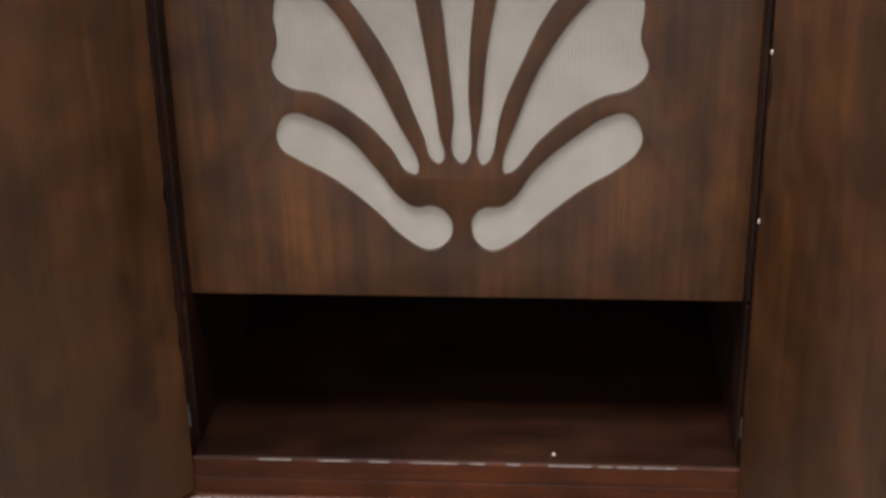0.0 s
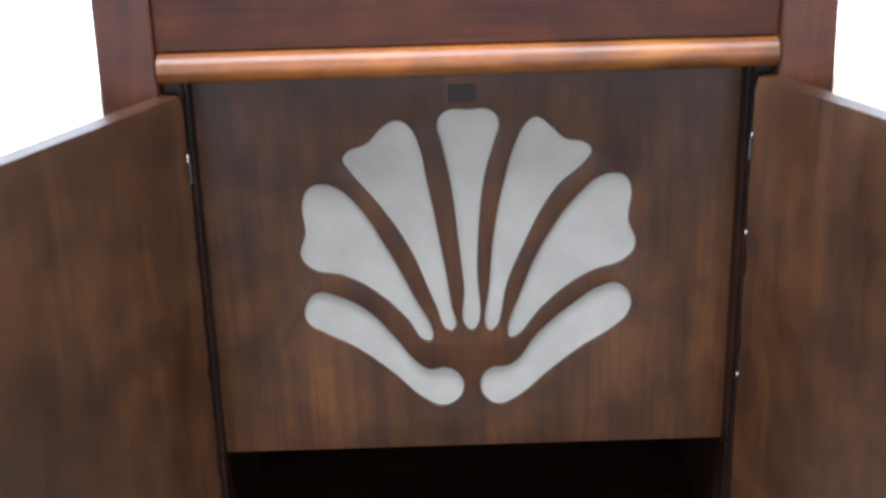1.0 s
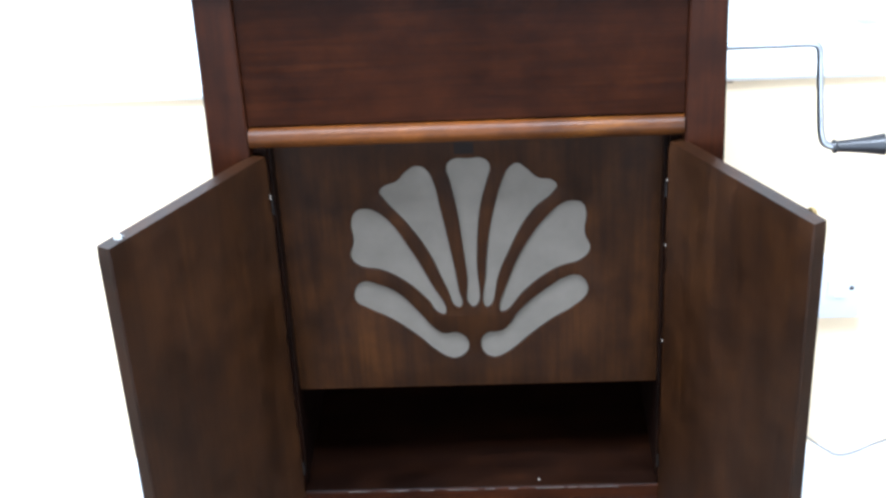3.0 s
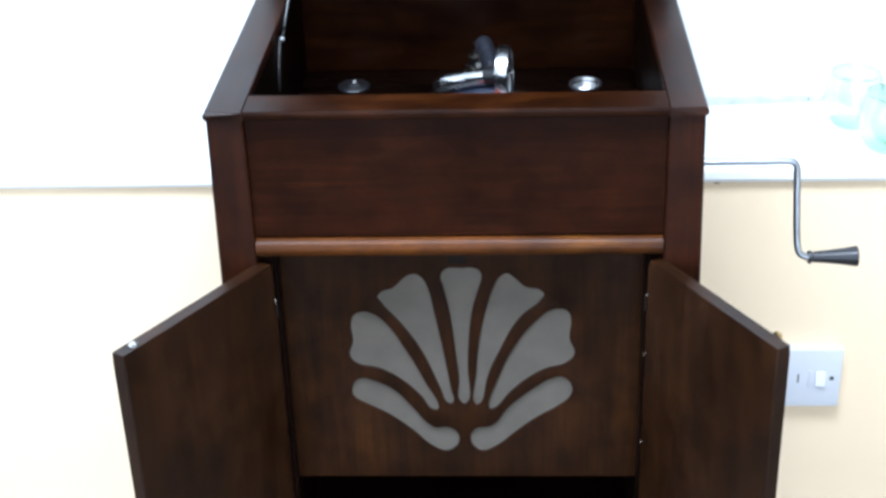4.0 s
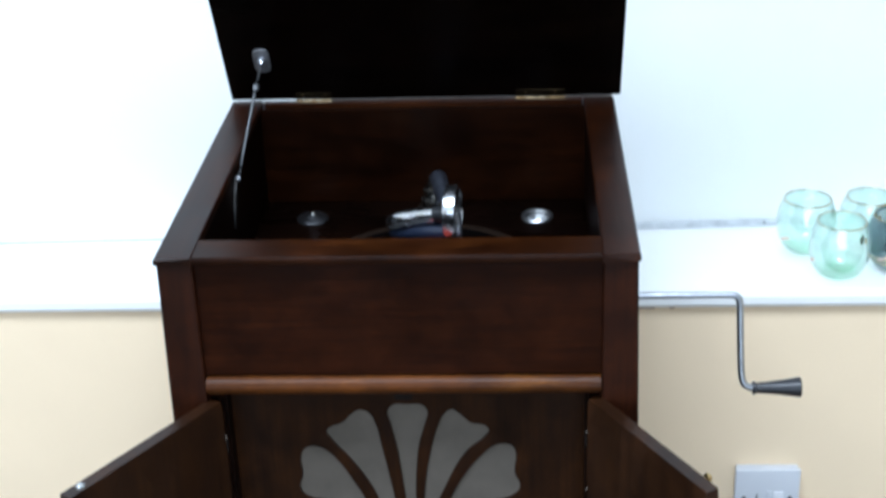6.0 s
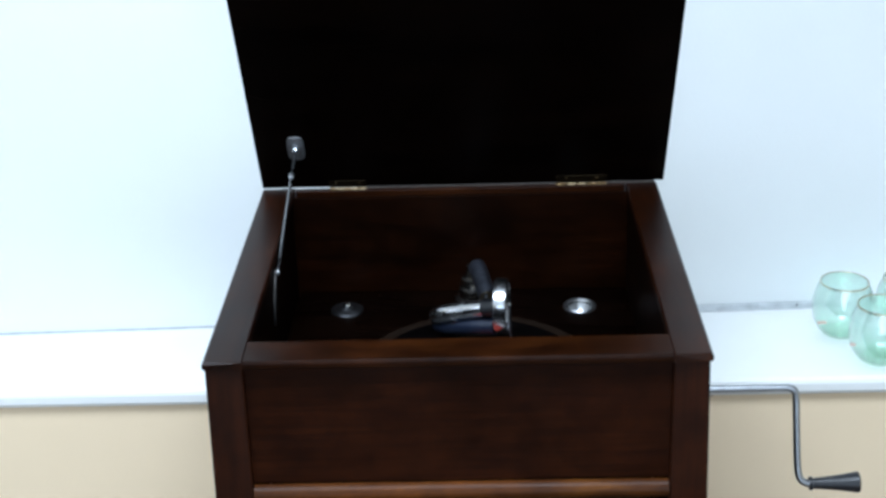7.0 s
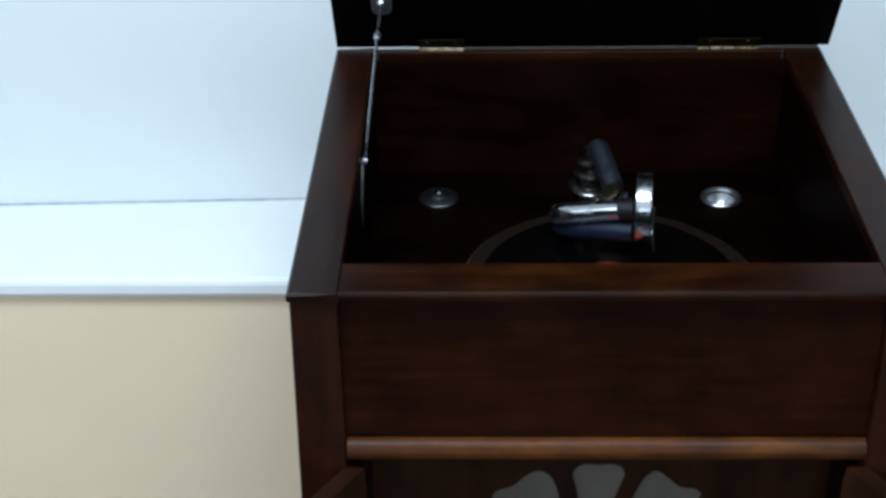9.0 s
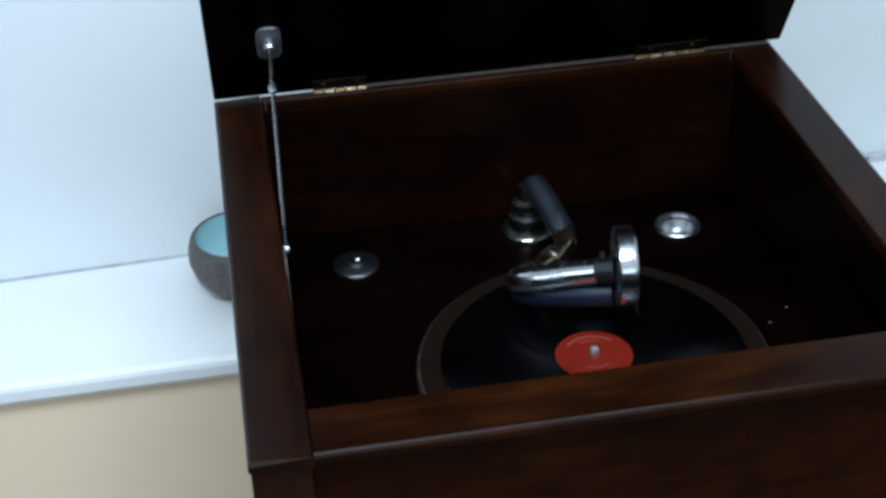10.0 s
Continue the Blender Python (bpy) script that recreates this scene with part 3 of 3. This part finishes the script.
def door(side, low, top):
    hinge = Vector((side * 0.1745, 0.0065, 0))
    free = Vector((-0.274, -0.163, 0) if side < 0 else (0.268, -0.148, 0))
    way = (free - hinge).normalized()
    out = Vector((way.y, -way.x, 0)) * (1 if side < 0 else -1)
    if out.x * side < 0:
        out = -out
    DOOR_W = 0.197 if side < 0 else 0.1815
    rng = random.Random(5 + side)
    bm = bmesh.new()
    rows = 44
    rings = []
    for k in range(rows + 1):
        z = DOOR_0 + (top - DOOR_0) * k / rows
        chip = 0.0006 * rng.random() + (0.0016 if rng.random() < 0.1 else 0)
        e = 0.0014
        line = [(chip, 0.0), (DOOR_W - e, 0.0), (DOOR_W, e), (DOOR_W, DOOR_T - e), (DOOR_W - e, DOOR_T), (0.0, DOOR_T), (chip * 0.5, e)]
        if k in (0, rows):
            line = [(min(max(u, 0.001), DOOR_W - 0.001), min(max(w, 0.0009), DOOR_T - 0.0009)) for u, w in line]
        share = k / rows
        rings.append([bm.verts.new(hinge + way * u + out * w + Vector((0, 0, z + share * (low - top) * (1 - u / DOOR_W)))) for u, w in line])
    for p, q in zip(rings, rings[1:]):
        for i in range(len(p)):
            j = (i + 1) % len(p)
            bm.faces.new((p[i], p[j], q[j], q[i]))
    bm.faces.new(rings[0][::-1])
    bm.faces.new(rings[-1])
    ob = part("door", bm, wood_door, gram, "plain brown veneered cabinet door standing open", 15)
    for z in ((0.745, 0.452) if side < 0 else (0.75, 0.452)):
        part("hinge", tube([hinge + way * 0.0002 - out * 0.0012 + Vector((0, 0, z + d)) for d in (-0.0075, -0.003, 0.003, 0.0075)], 0.0008, 14), dark_iron, ob, "small brass butt hinge")
    for z in ((0.7555, 0.7525) if side < 0 else (0.759, 0.6935, 0.5915)):
        at = hinge + way * 0.0006 - out * 0.0006
        part("bare_chip", moved(lathe([(0, 0.0012), (0.0009, 0.0008), (0.0011, 0), (0.0007, -0.0009), (0, -0.0013)], (0, 0, 0), steps=8), Matrix.Translation((at.x, at.y, z)) @ Matrix.Diagonal((0.6, 0.6, 1.25, 1))), bare_wood, ob, "pale splintered chip")
    if side < 0:
        at = hinge + way * (DOOR_W - 0.019) + out * DOOR_T * 0.45
        part("catch", lathe([(0, 0.0025), (0.0022, 0.002), (0.0034, 0.0006), (0.0042, 0.0002), (0.0042, -0.002), (0, -0.002)], (at.x, at.y, top), steps=18), chrome, ob, "bright metal ball catch")
    else:
        at = hinge + way * (DOOR_W - 0.026) + out * (DOOR_T + 0.0005)
        part("catch", lathe([(0.002, 0), (0.002, 0.004), (0.0042, 0.0052), (0.0046, 0.0072), (0.0034, 0.0092), (0, 0.0096)], (at.x, at.y, top - 0.0068), axis=out, steps=18), brass, ob, "small round brass knob")
    return ob


door(-1, 0.794, 0.801)
door(1, 0.796, 0.796)

# lid, leaning forward on its stay
LEAN = radians(28)
HINGE = Vector((0, DEPTH - 0.004, 0.9518))
tilt = Matrix.Translation(HINGE) @ Matrix.Rotation(-(math.pi / 2 - LEAN), 4, "X") @ Matrix.Translation((0, 0, 0))
LID = 0.428


def on_lid(x, up, off):
    """A place on the lid: across, up from the hinge, out from its inner face."""
    return HINGE + Vector((x, -math.sin(LEAN) * up - math.cos(LEAN) * off, math.cos(LEAN) * up - math.sin(LEAN) * off))


def lid_block(x0, x1, u0, u1, o0, o1, bevel):
    bm = block(x0, x1, u0, u1, o0, o1, bevel)
    for v in bm.verts:
        v.co = on_lid(*v.co)
    return bm


# pale strip colour paints the highlight along the rear rim's edge
part("hinge_strip", block(-0.117, 0.2185, DEPTH - 0.0055, DEPTH - 0.0008, 0.9501, 0.9514, 0.0003), scuff_glint, gram)
lid = part("lid", lid_block(-0.222, 0.2285, 0.0, LID, -0.018, 0.0, 0.0014), wood_lid_shade, gram, "polished wooden lid propped open, its underside's shade coloured in")
for x in (-0.1255, 0.1365):
    width = 0.021 if x < 0 else 0.0285
    hg = part("hinge", lid_block(x - width, x + width, 0.001, 0.0118, 0.0002, 0.001, 0.0003), hinge_leaf, lid, "tarnished brass lid hinge")
    for k in range(5):
        a, b = (x - width + 2 * width * (k + e) / 5 for e in (0.04, 0.96))
        part("hinge_knuckle", tube([HINGE + Vector((c, -0.0015, -0.002)) for c in (a, a + 0.0005, b - 0.0005, b)], lambda s: 0.0023 if 0.1 < s < 0.9 else 0.0019, 14), worn_brass if k in ((1, 3, 4) if x < 0 else (1, 2)) else old_brass, hg, "brass hinge knuckle")
    for k in (-0.6, 0.6):
        at = on_lid(x + k * width, 0.0078, 0.001)
        part("hinge_screw", lathe([(0, 0.0007), (0.0012, 0.0005), (0.0017, 0.0)], at, (0, -math.cos(LEAN), -math.sin(LEAN)), 12), old_brass, hg)
for x in (-0.184, 0.185):
    part("stop_pin", tube([Vector((x, DEPTH - 0.0125, z)) for z in (0.941, 0.943, 0.949, 0.9512)], 0.0009, 8), steel, gram, "short bright steel pin")
plate = [(0.0092 * math.copysign(abs(math.cos(a)) ** 0.55, math.cos(a)), 0.067 + 0.018 * math.copysign(abs(math.sin(a)) ** 0.45, math.sin(a))) for a in (2 * math.pi * k / 28 for k in range(28))]
bm = prism([(-0.177 + u, v) for u, v in plate], 2, 0.0003, 0.0026, 0.0006)
for v in bm.verts:
    v.co = on_lid(*v.co)
part("stay_plate", bm, metal("stay_plate_zinc", (0.3, 0.31, 0.33), 0.48, (0.2, 0.2, 0.21)), lid, "dull nickel oval stay plate")
foot = Vector((-0.1845, 0.232, 0.931))
head = on_lid(-0.177, 0.069, 0.006)
stay = part("lid_stay", tube([head.lerp(foot, k / 10) for k in range(11)], 0.0014, 10), metal("stay_rod", (0.4, 0.41, 0.43), 0.25, (0.25, 0.25, 0.26)), gram, "thin bright steel rod propping the lid")
part("ferrule", tube([head.lerp(foot, k) for k in (0.2, 0.21, 0.235, 0.245)], lambda s: 0.0032 if 0.2 < s < 0.8 else 0.002, 12), steel, stay)
part("pivot", lathe([(0, 0.004), (0.0035, 0.0035), (0.0045, 0.001), (0.0045, -0.004), (0, -0.004)], head, (0, -math.cos(LEAN), -math.sin(LEAN)), 16), steel, stay)
part("pivot", lathe([(0, 0.003), (0.003, 0.002), (0.0035, -0.002), (0, -0.002)], foot, (1, 0, 0), 14), steel, stay)
quad = [(0.198 + 0.03 * s + 0.007 * math.sin(math.pi * s), 0.888 + 0.048 * s) for s in np.linspace(0, 1, 9)] + [(0.198 + 0.03 * s - 0.007 * math.sin(math.pi * s), 0.888 + 0.048 * s) for s in np.linspace(0.94, 0.06, 8)]
part("stay_bracket", prism(quad, 0, -0.1868, -0.1848), dark_iron, gram, "dull metal bracket on the wall of the well")

# winding crank
CR_Y, CR_Z = 0.223, 0.7925
crank_path = [(SIDE - 0.01, CR_Y, CR_Z), (0.26, CR_Y, CR_Z), (0.31, CR_Y, CR_Z), (0.338, CR_Y, CR_Z), (0.3445, CR_Y - 0.001, CR_Z - 0.0025), (0.347, CR_Y - 0.002, CR_Z - 0.009), (0.348, CR_Y - 0.008, CR_Z - 0.036), (0.3495, CR_Y - 0.018, CR_Z - 0.0765), (0.351, CR_Y - 0.022, CR_Z - 0.091), (0.354, CR_Y - 0.024, CR_Z - 0.0975), (0.36, CR_Y - 0.025, CR_Z - 0.1005), (0.366, CR_Y - 0.025, CR_Z - 0.101)]
crank = part("crank", tube(spline(crank_path, 5), 0.0038, 14), steel, gram, "bent bright steel winding crank")
part("escutcheon", lathe([(0.006, 0), (0.011, 0), (0.011, 0.0015), (0.007, 0.003), (0.006, 0.003)], (SIDE, CR_Y, CR_Z), (1, 0, 0), 24), nickel_dull, crank)
part("handle", lathe([(0, 0), (0.0068, 0.0), (0.0072, 0.0015), (0.0072, 0.003), (0.0056, 0.004), (0.0058, 0.006), (0.0068, 0.018), (0.0086, 0.034), (0.0108, 0.0485), (0.0112, 0.0505), (0.0104, 0.0518), (0, 0.0522)], (0.362, CR_Y - 0.025, CR_Z - 0.101), (1, 0, 0.015), 28), black_paint, crank, "black tapered wooden crank handle")

# turntable, tone arm, needle cups
TT = Vector((0.0148, 0.177, 0.826))
turn_table = part("turntable", lathe([(0, 0.004), (0.115, 0.004), (0.12, 0.006), (0.122, 0.010), (0.122, 0.0185), (0.1213, 0.0205), (0.1195, 0.021), (0, 0.021)], TT, steps=72), metal("platter_rim", (0.42, 0.35, 0.25), 0.35, (0.14, 0.11, 0.075)), gram, "felt-topped turntable platter")
part("felt_mat", lathe([(0, 0.0212), (0.1185, 0.0212), (0.1192, 0.0218), (0.1185, 0.0226), (0, 0.0226)], TT, steps=72), felt, turn_table, "worn brown felt mat")
part("spindle", lathe([(0.0036, 0.022), (0.0036, 0.0285), (0.0028, 0.031), (0, 0.0318)], TT, steps=16), metal("spindle_steel", (0.8, 0.8, 0.8), 0.4), turn_table, "bright metal spindle")

COL = Vector((0.0135, 0.379, 0.826))
arm = part("tone_arm", tube(spline([COL + Vector((0.003, 0.005, 0.043)), (0.0205, 0.362, 0.868), (0.025, 0.338, 0.863), (0.0285, 0.318, 0.858)], 8), lambda s: 0.0098 * min(1.0, 0.35 + 6 * s) if s < 0.12 else 0.0098 - 0.0005 * s, 20), arm_nickel, gram, "curved nickel tone arm with chrome sound box")
part("arm_base", lathe([(0.022, 0), (0.022, 0.003), (0.02, 0.005), (0.0155, 0.006), (0.0145, 0.011), (0.0165, 0.013), (0.0165, 0.017), (0.013, 0.019), (0.0115, 0.024), (0.0135, 0.026), (0.0135, 0.029), (0.009, 0.031), (0.0075, 0.043), (0, 0.044)], COL, steps=32), metal("nickel_base", (0.42, 0.41, 0.39), 0.2, (0.2, 0.18, 0.15)), arm, "stepped nickel tone arm base")
part("elbow", tube(spline([(0.0275, 0.322, 0.859), (0.0275, 0.309, 0.857), (0.019, 0.296, 0.856), (0.001, 0.279, 0.857), (-0.013, 0.264, 0.86)], 8), 0.0083, 20), pale_brass, arm, "worn brassy tone arm bend")
part("collar", tube([Vector((0.015, 0.2925, 0.856)), Vector((0.010, 0.2875, 0.8563))], 0.0095, 20), plated, arm)
part("neck", tube(spline([(-0.010, 0.266, 0.8605), (-0.0205, 0.254, 0.866), (-0.0225, 0.242, 0.874), (-0.014, 0.2315, 0.8815), (0.003, 0.2225, 0.8885), (0.017, 0.2145, 0.894), (0.026, 0.2095, 0.8975)], 8), lambda s: 0.0100 - 0.0014 * s, 20), plated, arm, "bright chrome gooseneck")
part("rubber_collar", tube([Vector((0.0245, 0.2102, 0.8972)), Vector((0.0365, 0.2045, 0.9005))], 0.0092, 20), rubber, arm, "black rubber collar")
# made-up tube in place of the dark blue reflection below the neck
navy_reflection = plain("blue_black_reflection", (0.007, 0.0115, 0.027), 0.4)
part("under_sleeve", tube(spline([(-0.0215, 0.249, 0.8615), (-0.0135, 0.2375, 0.865), (0.003, 0.2245, 0.8705), (0.018, 0.2145, 0.8755), (0.036, 0.206, 0.879)], 6), 0.0092, 16), navy_reflection, arm, "added blue-black tube standing in for a reflection under the gooseneck")
BOX_C, BOX_N = Vector((0.0355, 0.205, 0.9025)), Vector((0.985, -0.13, 0.02)).normalized()
box_ob = part("sound_box", lathe([(0.006, 0), (0.0255, 0.0), (0.0273, 0.001), (0.0277, 0.003), (0.0277, 0.0115), (0.0272, 0.0128), (0.0245, 0.0132), (0.0238, 0.0112), (0, 0.0112)], BOX_C, BOX_N, 48), plated, arm, "round chrome sound box")
part("needle_bar", tube([BOX_C + BOX_N * 0.0145 + Vector((0, 0, d)) for d in (0.0, -0.012, -0.027)], 0.0016, 10), steel, arm)
part("needle", tube([BOX_C + BOX_N * 0.0148 + Vector((0, 0, -0.026)), BOX_C + BOX_N * 0.0165 + Vector((0, -0.004, -0.04))], lambda s: 0.0009 - 0.0007 * s, 8), steel, arm)
part("screw", lathe([(0, 0.004), (0.0018, 0.0035), (0.002, 0)], BOX_C - BOX_N * 0.009 + Vector((0, 0, 0.0085)), steps=12), steel, arm)

cup_line = [(0.0, -0.012), (0.007, -0.0115), (0.011, -0.008), (0.0135, -0.001), (0.0155, 0.0022), (0.0175, 0.0028), (0.0185, 0.0018), (0.0185, 0.0002), (0.0145, 0.0002)]
part("needle_cup", lathe(cup_line, (*CUP, 0.826), steps=36), metal("cup_plate", (0.36, 0.37, 0.38), 0.32, (0.4, 0.4, 0.4)), gram, "bright chrome needle cup")
lid_line = [(0.0185, 0.0002), (0.0185, 0.0022), (0.017, 0.0034), (0.011, 0.0042), (0.0085, 0.0046), (0.0075, 0.0056), (0.0045, 0.0062), (0, 0.0064)]
cup = part("needle_cup", lathe(lid_line, (-0.1285, 0.357, 0.826), steps=36), nickel_dull, gram, "lidded dull nickel needle cup")
part("cup_knob", lathe([(0.0028, 0.006), (0.004, 0.0076), (0.003, 0.0095), (0, 0.01)], (-0.1285, 0.357, 0.826), steps=18), chrome, cup, "bright lid knob")

# ---- record ----
record = thing("record", (TT.x, TT.y, 0.8488), "black shellac record with a red paper label", "record")
REC = Vector((TT.x, TT.y, 0.8488))
disc = part("disc", lathe([(0.0037, 0), (0.1035, 0), (0.105, 0.0006), (0.105, 0.0014), (0.104, 0.002), (0.031, 0.0017), (0.0275, 0.0021), (0.0037, 0.0021)], (0, 0, 0), steps=96, closed=True), shellac, record)
disc.matrix_parent_inverse = Matrix()
label_ob = part("paper_label", lathe([(0.0037, 0.0023), (0.0265, 0.0023), (0.0265, 0.0021)], REC, steps=56), paper, record, "red paper record label")
for r, w, a0, a1 in ((0.0205, 0.0022, 40, 140), (0.0155, 0.0012, 65, 115), (0.014, 0.0012, 235, 305), (0.0185, 0.0012, 245, 295)):
    bm = bmesh.new()
    arc = [(math.cos(a), math.sin(a)) for a in np.radians(np.linspace(a0, a1, 13))]
    rows = [[bm.verts.new(REC + Vector((c * k, s * k, 0.00245))) for c, s in arc] for k in (r - w / 2, r + w / 2)]
    for i in range(len(arc) - 1):
        bm.faces.new((rows[0][i], rows[0][i + 1], rows[1][i + 1], rows[1][i]))
    part("print_line", bm, print_dark, label_ob)

# ---- glasses on the ledge ----
def tumbler(place, turn, label, first=None):
    m = Matrix.Translation(place) @ Matrix.Rotation(turn, 4, "Z") @ Matrix.Diagonal((1, 1, 0.97, 1))
    if first:
        return tagged(copy_thing(first, m), label)
    ob = thing("glass_tumbler", (0, 0, 0), label, "drinking glass", "green tumblers on the ledge")
    outer = [(0.0, 0.0), (0.013, 0.0), (0.0205, 0.0015), (0.026, 0.0055), (0.0305, 0.0115), (0.0345, 0.0195), (0.0373, 0.029), (0.0387, 0.041), (0.0384, 0.051), (0.0368, 0.061), (0.034, 0.0705), (0.0308, 0.078)]
    inner = [(0.0294, 0.0782), (0.0326, 0.0703), (0.0354, 0.061), (0.037, 0.051), (0.0373, 0.041), (0.0359, 0.029), (0.0331, 0.02), (0.0291, 0.0125), (0.0245, 0.0065), (0.019, 0.003), (0.012, 0.0016), (0.0, 0.0016)]
    bowl = part("bowl", lathe([*outer, (0.0304, 0.079), (0.0298, 0.079), *inner], (0, 0, 0), steps=48), green_glass, ob)
    foot = part("foot", lathe([(0, 0.0019), (0.012, 0.0019), (0.0188, 0.0033), (0.0238, 0.0064), (0.0215, 0.0064), (0.015, 0.005), (0, 0.0042)], (0, 0, 0), steps=48), green_base, ob, "thick deep green glass base")
    foot.visible_shadow = False
    bowl.visible_shadow = False
    part("gold_rim", lathe([(0.0311, 0.0779), (0.0306, 0.0792), (0.0298, 0.0793), (0.0293, 0.0784), (0.0297, 0.0783), (0.0302, 0.0787), (0.0308, 0.0778)], (0, 0, 0), steps=48, closed=True), gold, bowl, "thin gilt rim")
    for n in range(5):
        a, z = radians((5, 12, -100, -112, 0)[n]), (0.0675, 0.0625, 0.03, 0.026, 0.064)[n]
        r = 0.0357 - (z - 0.0665) * 0.37 if z > 0.05 else 0.0371 + (z - 0.03) * 0.2
        c = Vector((math.cos(a) * r, math.sin(a) * r, z))
        nrm = Vector((math.cos(a), math.sin(a), 0.3)).normalized()
        bm = lathe([(0, 0.0006), (0.0022, 0.0005), (0.0026, 0.0002), (0.0026, 0)], (0, 0, 0), steps=10)
        bm = moved(bm, Matrix.Translation(c) @ Vector((0, 0, 1)).rotation_difference(nrm).to_matrix().to_4x4() @ Matrix.Diagonal((1.7, 0.75, 1, 1)))
        part("painted_leaf", bm, (transfer, gold, blush, blush, transfer)[n], bowl)
    ob.matrix_world = m
    return ob


LZ = SILL_Z
first_glass = tumbler((0.5165, 0.516, LZ), radians(-60), "green-tinted glass tumbler with gilt rim beside three others")
for x, y, a in ((0.4875, 0.592, -40), (0.5695, 0.597, -95)):
    tumbler((x, y, LZ), radians(a), "green-tinted glass tumbler with gilt rim on the ledge", first_glass)
smoky = tumbler((0.592, 0.537, LZ), radians(-20), "smoky blue glass tumbler with gilt rim and bands", first_glass)
for ob in smoky.children_recursive:
    if ob.name.startswith(("bowl", "foot")):
        ob.data = ob.data.copy()
        ob.data.materials[0] = smoke_glass
    if ob.name.startswith("bowl"):
        for z, r in ((0.018, 0.0342), (0.024, 0.0362)):
            part("gilt_band", lathe([(r, z), (r + 0.0006, z + 0.0006), (r + 0.0008, z + 0.0016), (r + 0.0003, z + 0.0022)], (0, 0, 0), steps=40), gold, ob, "thin gilt band")

# ---- bowl on the ledge ----
bowl_ob = thing("pottery_bowl", (-0.221, 0.582, LZ), "grey stoneware bowl glazed pale turquoise inside", "bowl")
B = Vector((-0.221, 0.582, LZ))
part("body", lathe([(0, 0.0005), (0.02, 0.0), (0.031, 0.005), (0.042, 0.02), (0.047, 0.036), (0.0465, 0.048), (0.0435, 0.058), (0.041, 0.0605), (0.0385, 0.0595)], B, steps=48), stoneware, bowl_ob)
part("glaze_lining", lathe([(0.0386, 0.0594), (0.0405, 0.05), (0.0405, 0.036), (0.035, 0.018), (0.022, 0.008), (0, 0.006)], B, steps=48), glaze, bowl_ob, "pale turquoise glazed lining")

# ---- switch plate on the wall ----
sw = thing("fused_switch", (0.438, WALL_Y, 0.359), "white plastic fused switch plate on the cream wall", "switch")
SX, SZ, SY = 0.438, 0.359, WALL_Y - 0.017
part("back_box", block(SX - 0.0415, SX + 0.0415, SY + 0.006, WALL_Y, SZ - 0.0435, SZ + 0.0435, 0.002), plastic, sw)
part("face_plate", block(SX - 0.043, SX + 0.043, SY, SY + 0.0062, SZ - 0.045, SZ + 0.045, 0.0022, 3), plastic, sw)
rocker = prism([(SY - 0.0045, SZ - 0.0105), (SY - 0.001, SZ + 0.0105), (SY + 0.003, SZ + 0.0105), (SY + 0.003, SZ - 0.0105)], 0, SX + 0.0085, SX + 0.0215, 0.0006)
part("rocker", rocker, plain("rocker_plastic", (0.72, 0.73, 0.76), 0.3, 0.02), sw)
part("fuse_slot", block(SX - 0.0145, SX - 0.0125, SY - 0.0006, SY + 0.001, SZ - 0.0065, SZ + 0.0065, 0.0003), slot, sw)
part("fuse_carrier", block(SX - 0.0005, SX + 0.0045, SY - 0.0014, SY + 0.002, SZ - 0.0125, SZ + 0.0125, 0.0005), plastic, sw)
for x in (-0.0305, 0.0305):
    scr = part("screw", lathe([(0, -0.0002), (0.003, 0), (0.0032, -0.0008)], (SX + x, SY - 0.0006, SZ), (0, -1, 0), 16), nickel_dull, sw)

# ---- cable along the skirting ----
run = [(0.4, 0.459, 0.145), (0.425, 0.459, 0.131), (0.452, 0.458, 0.11), (0.472, 0.457, 0.0995), (0.495, 0.458, 0.104), (0.52, 0.459, 0.116), (0.55, 0.459, 0.125), (0.62, 0.459, 0.129), (0.75, 0.459, 0.105)]
tagged(finish("cable", tube(spline(run, 6), 0.0019, 10), cable), "thin grey flex drooping along the skirting board", "cable")

# ---- crumb on the shelf, speck on the sealant ----
for x, y, z in ((0.176, 0.233, 0.826), (0.158, 0.218, 0.826)):
    tagged(finish("crumb", lathe([(0, 0.0), (0.0008, 0.0002), (0.0009, 0.0006), (0.0005, 0.001), (0, 0.0011)], (x, y, z), steps=9), bare_wood), "tiny pale speck of dust on the motor board", "crumb", "specks on the motor board")
tagged(finish("crumb", lathe([(0, 0.0), (0.0011, 0.0002), (0.0013, 0.0009), (0.0007, 0.0016), (0, 0.0018)], (0.058, 0.021, 0.419), steps=9), bare_wood), "tiny pale crumb on the dark wooden shelf", "crumb")
tagged(finish("nail_head", lathe([(0, 0.0016), (0.0014, 0.0012), (0.0019, 0.0), (0.0019, -0.002)], (0.446, UPPER_Y + SLANT * 0.446 - 0.0055, SILL_Z + 0.0062), (0, -1, 0), 12), slot), "small black nail head in the grey sealant strip", "nail")
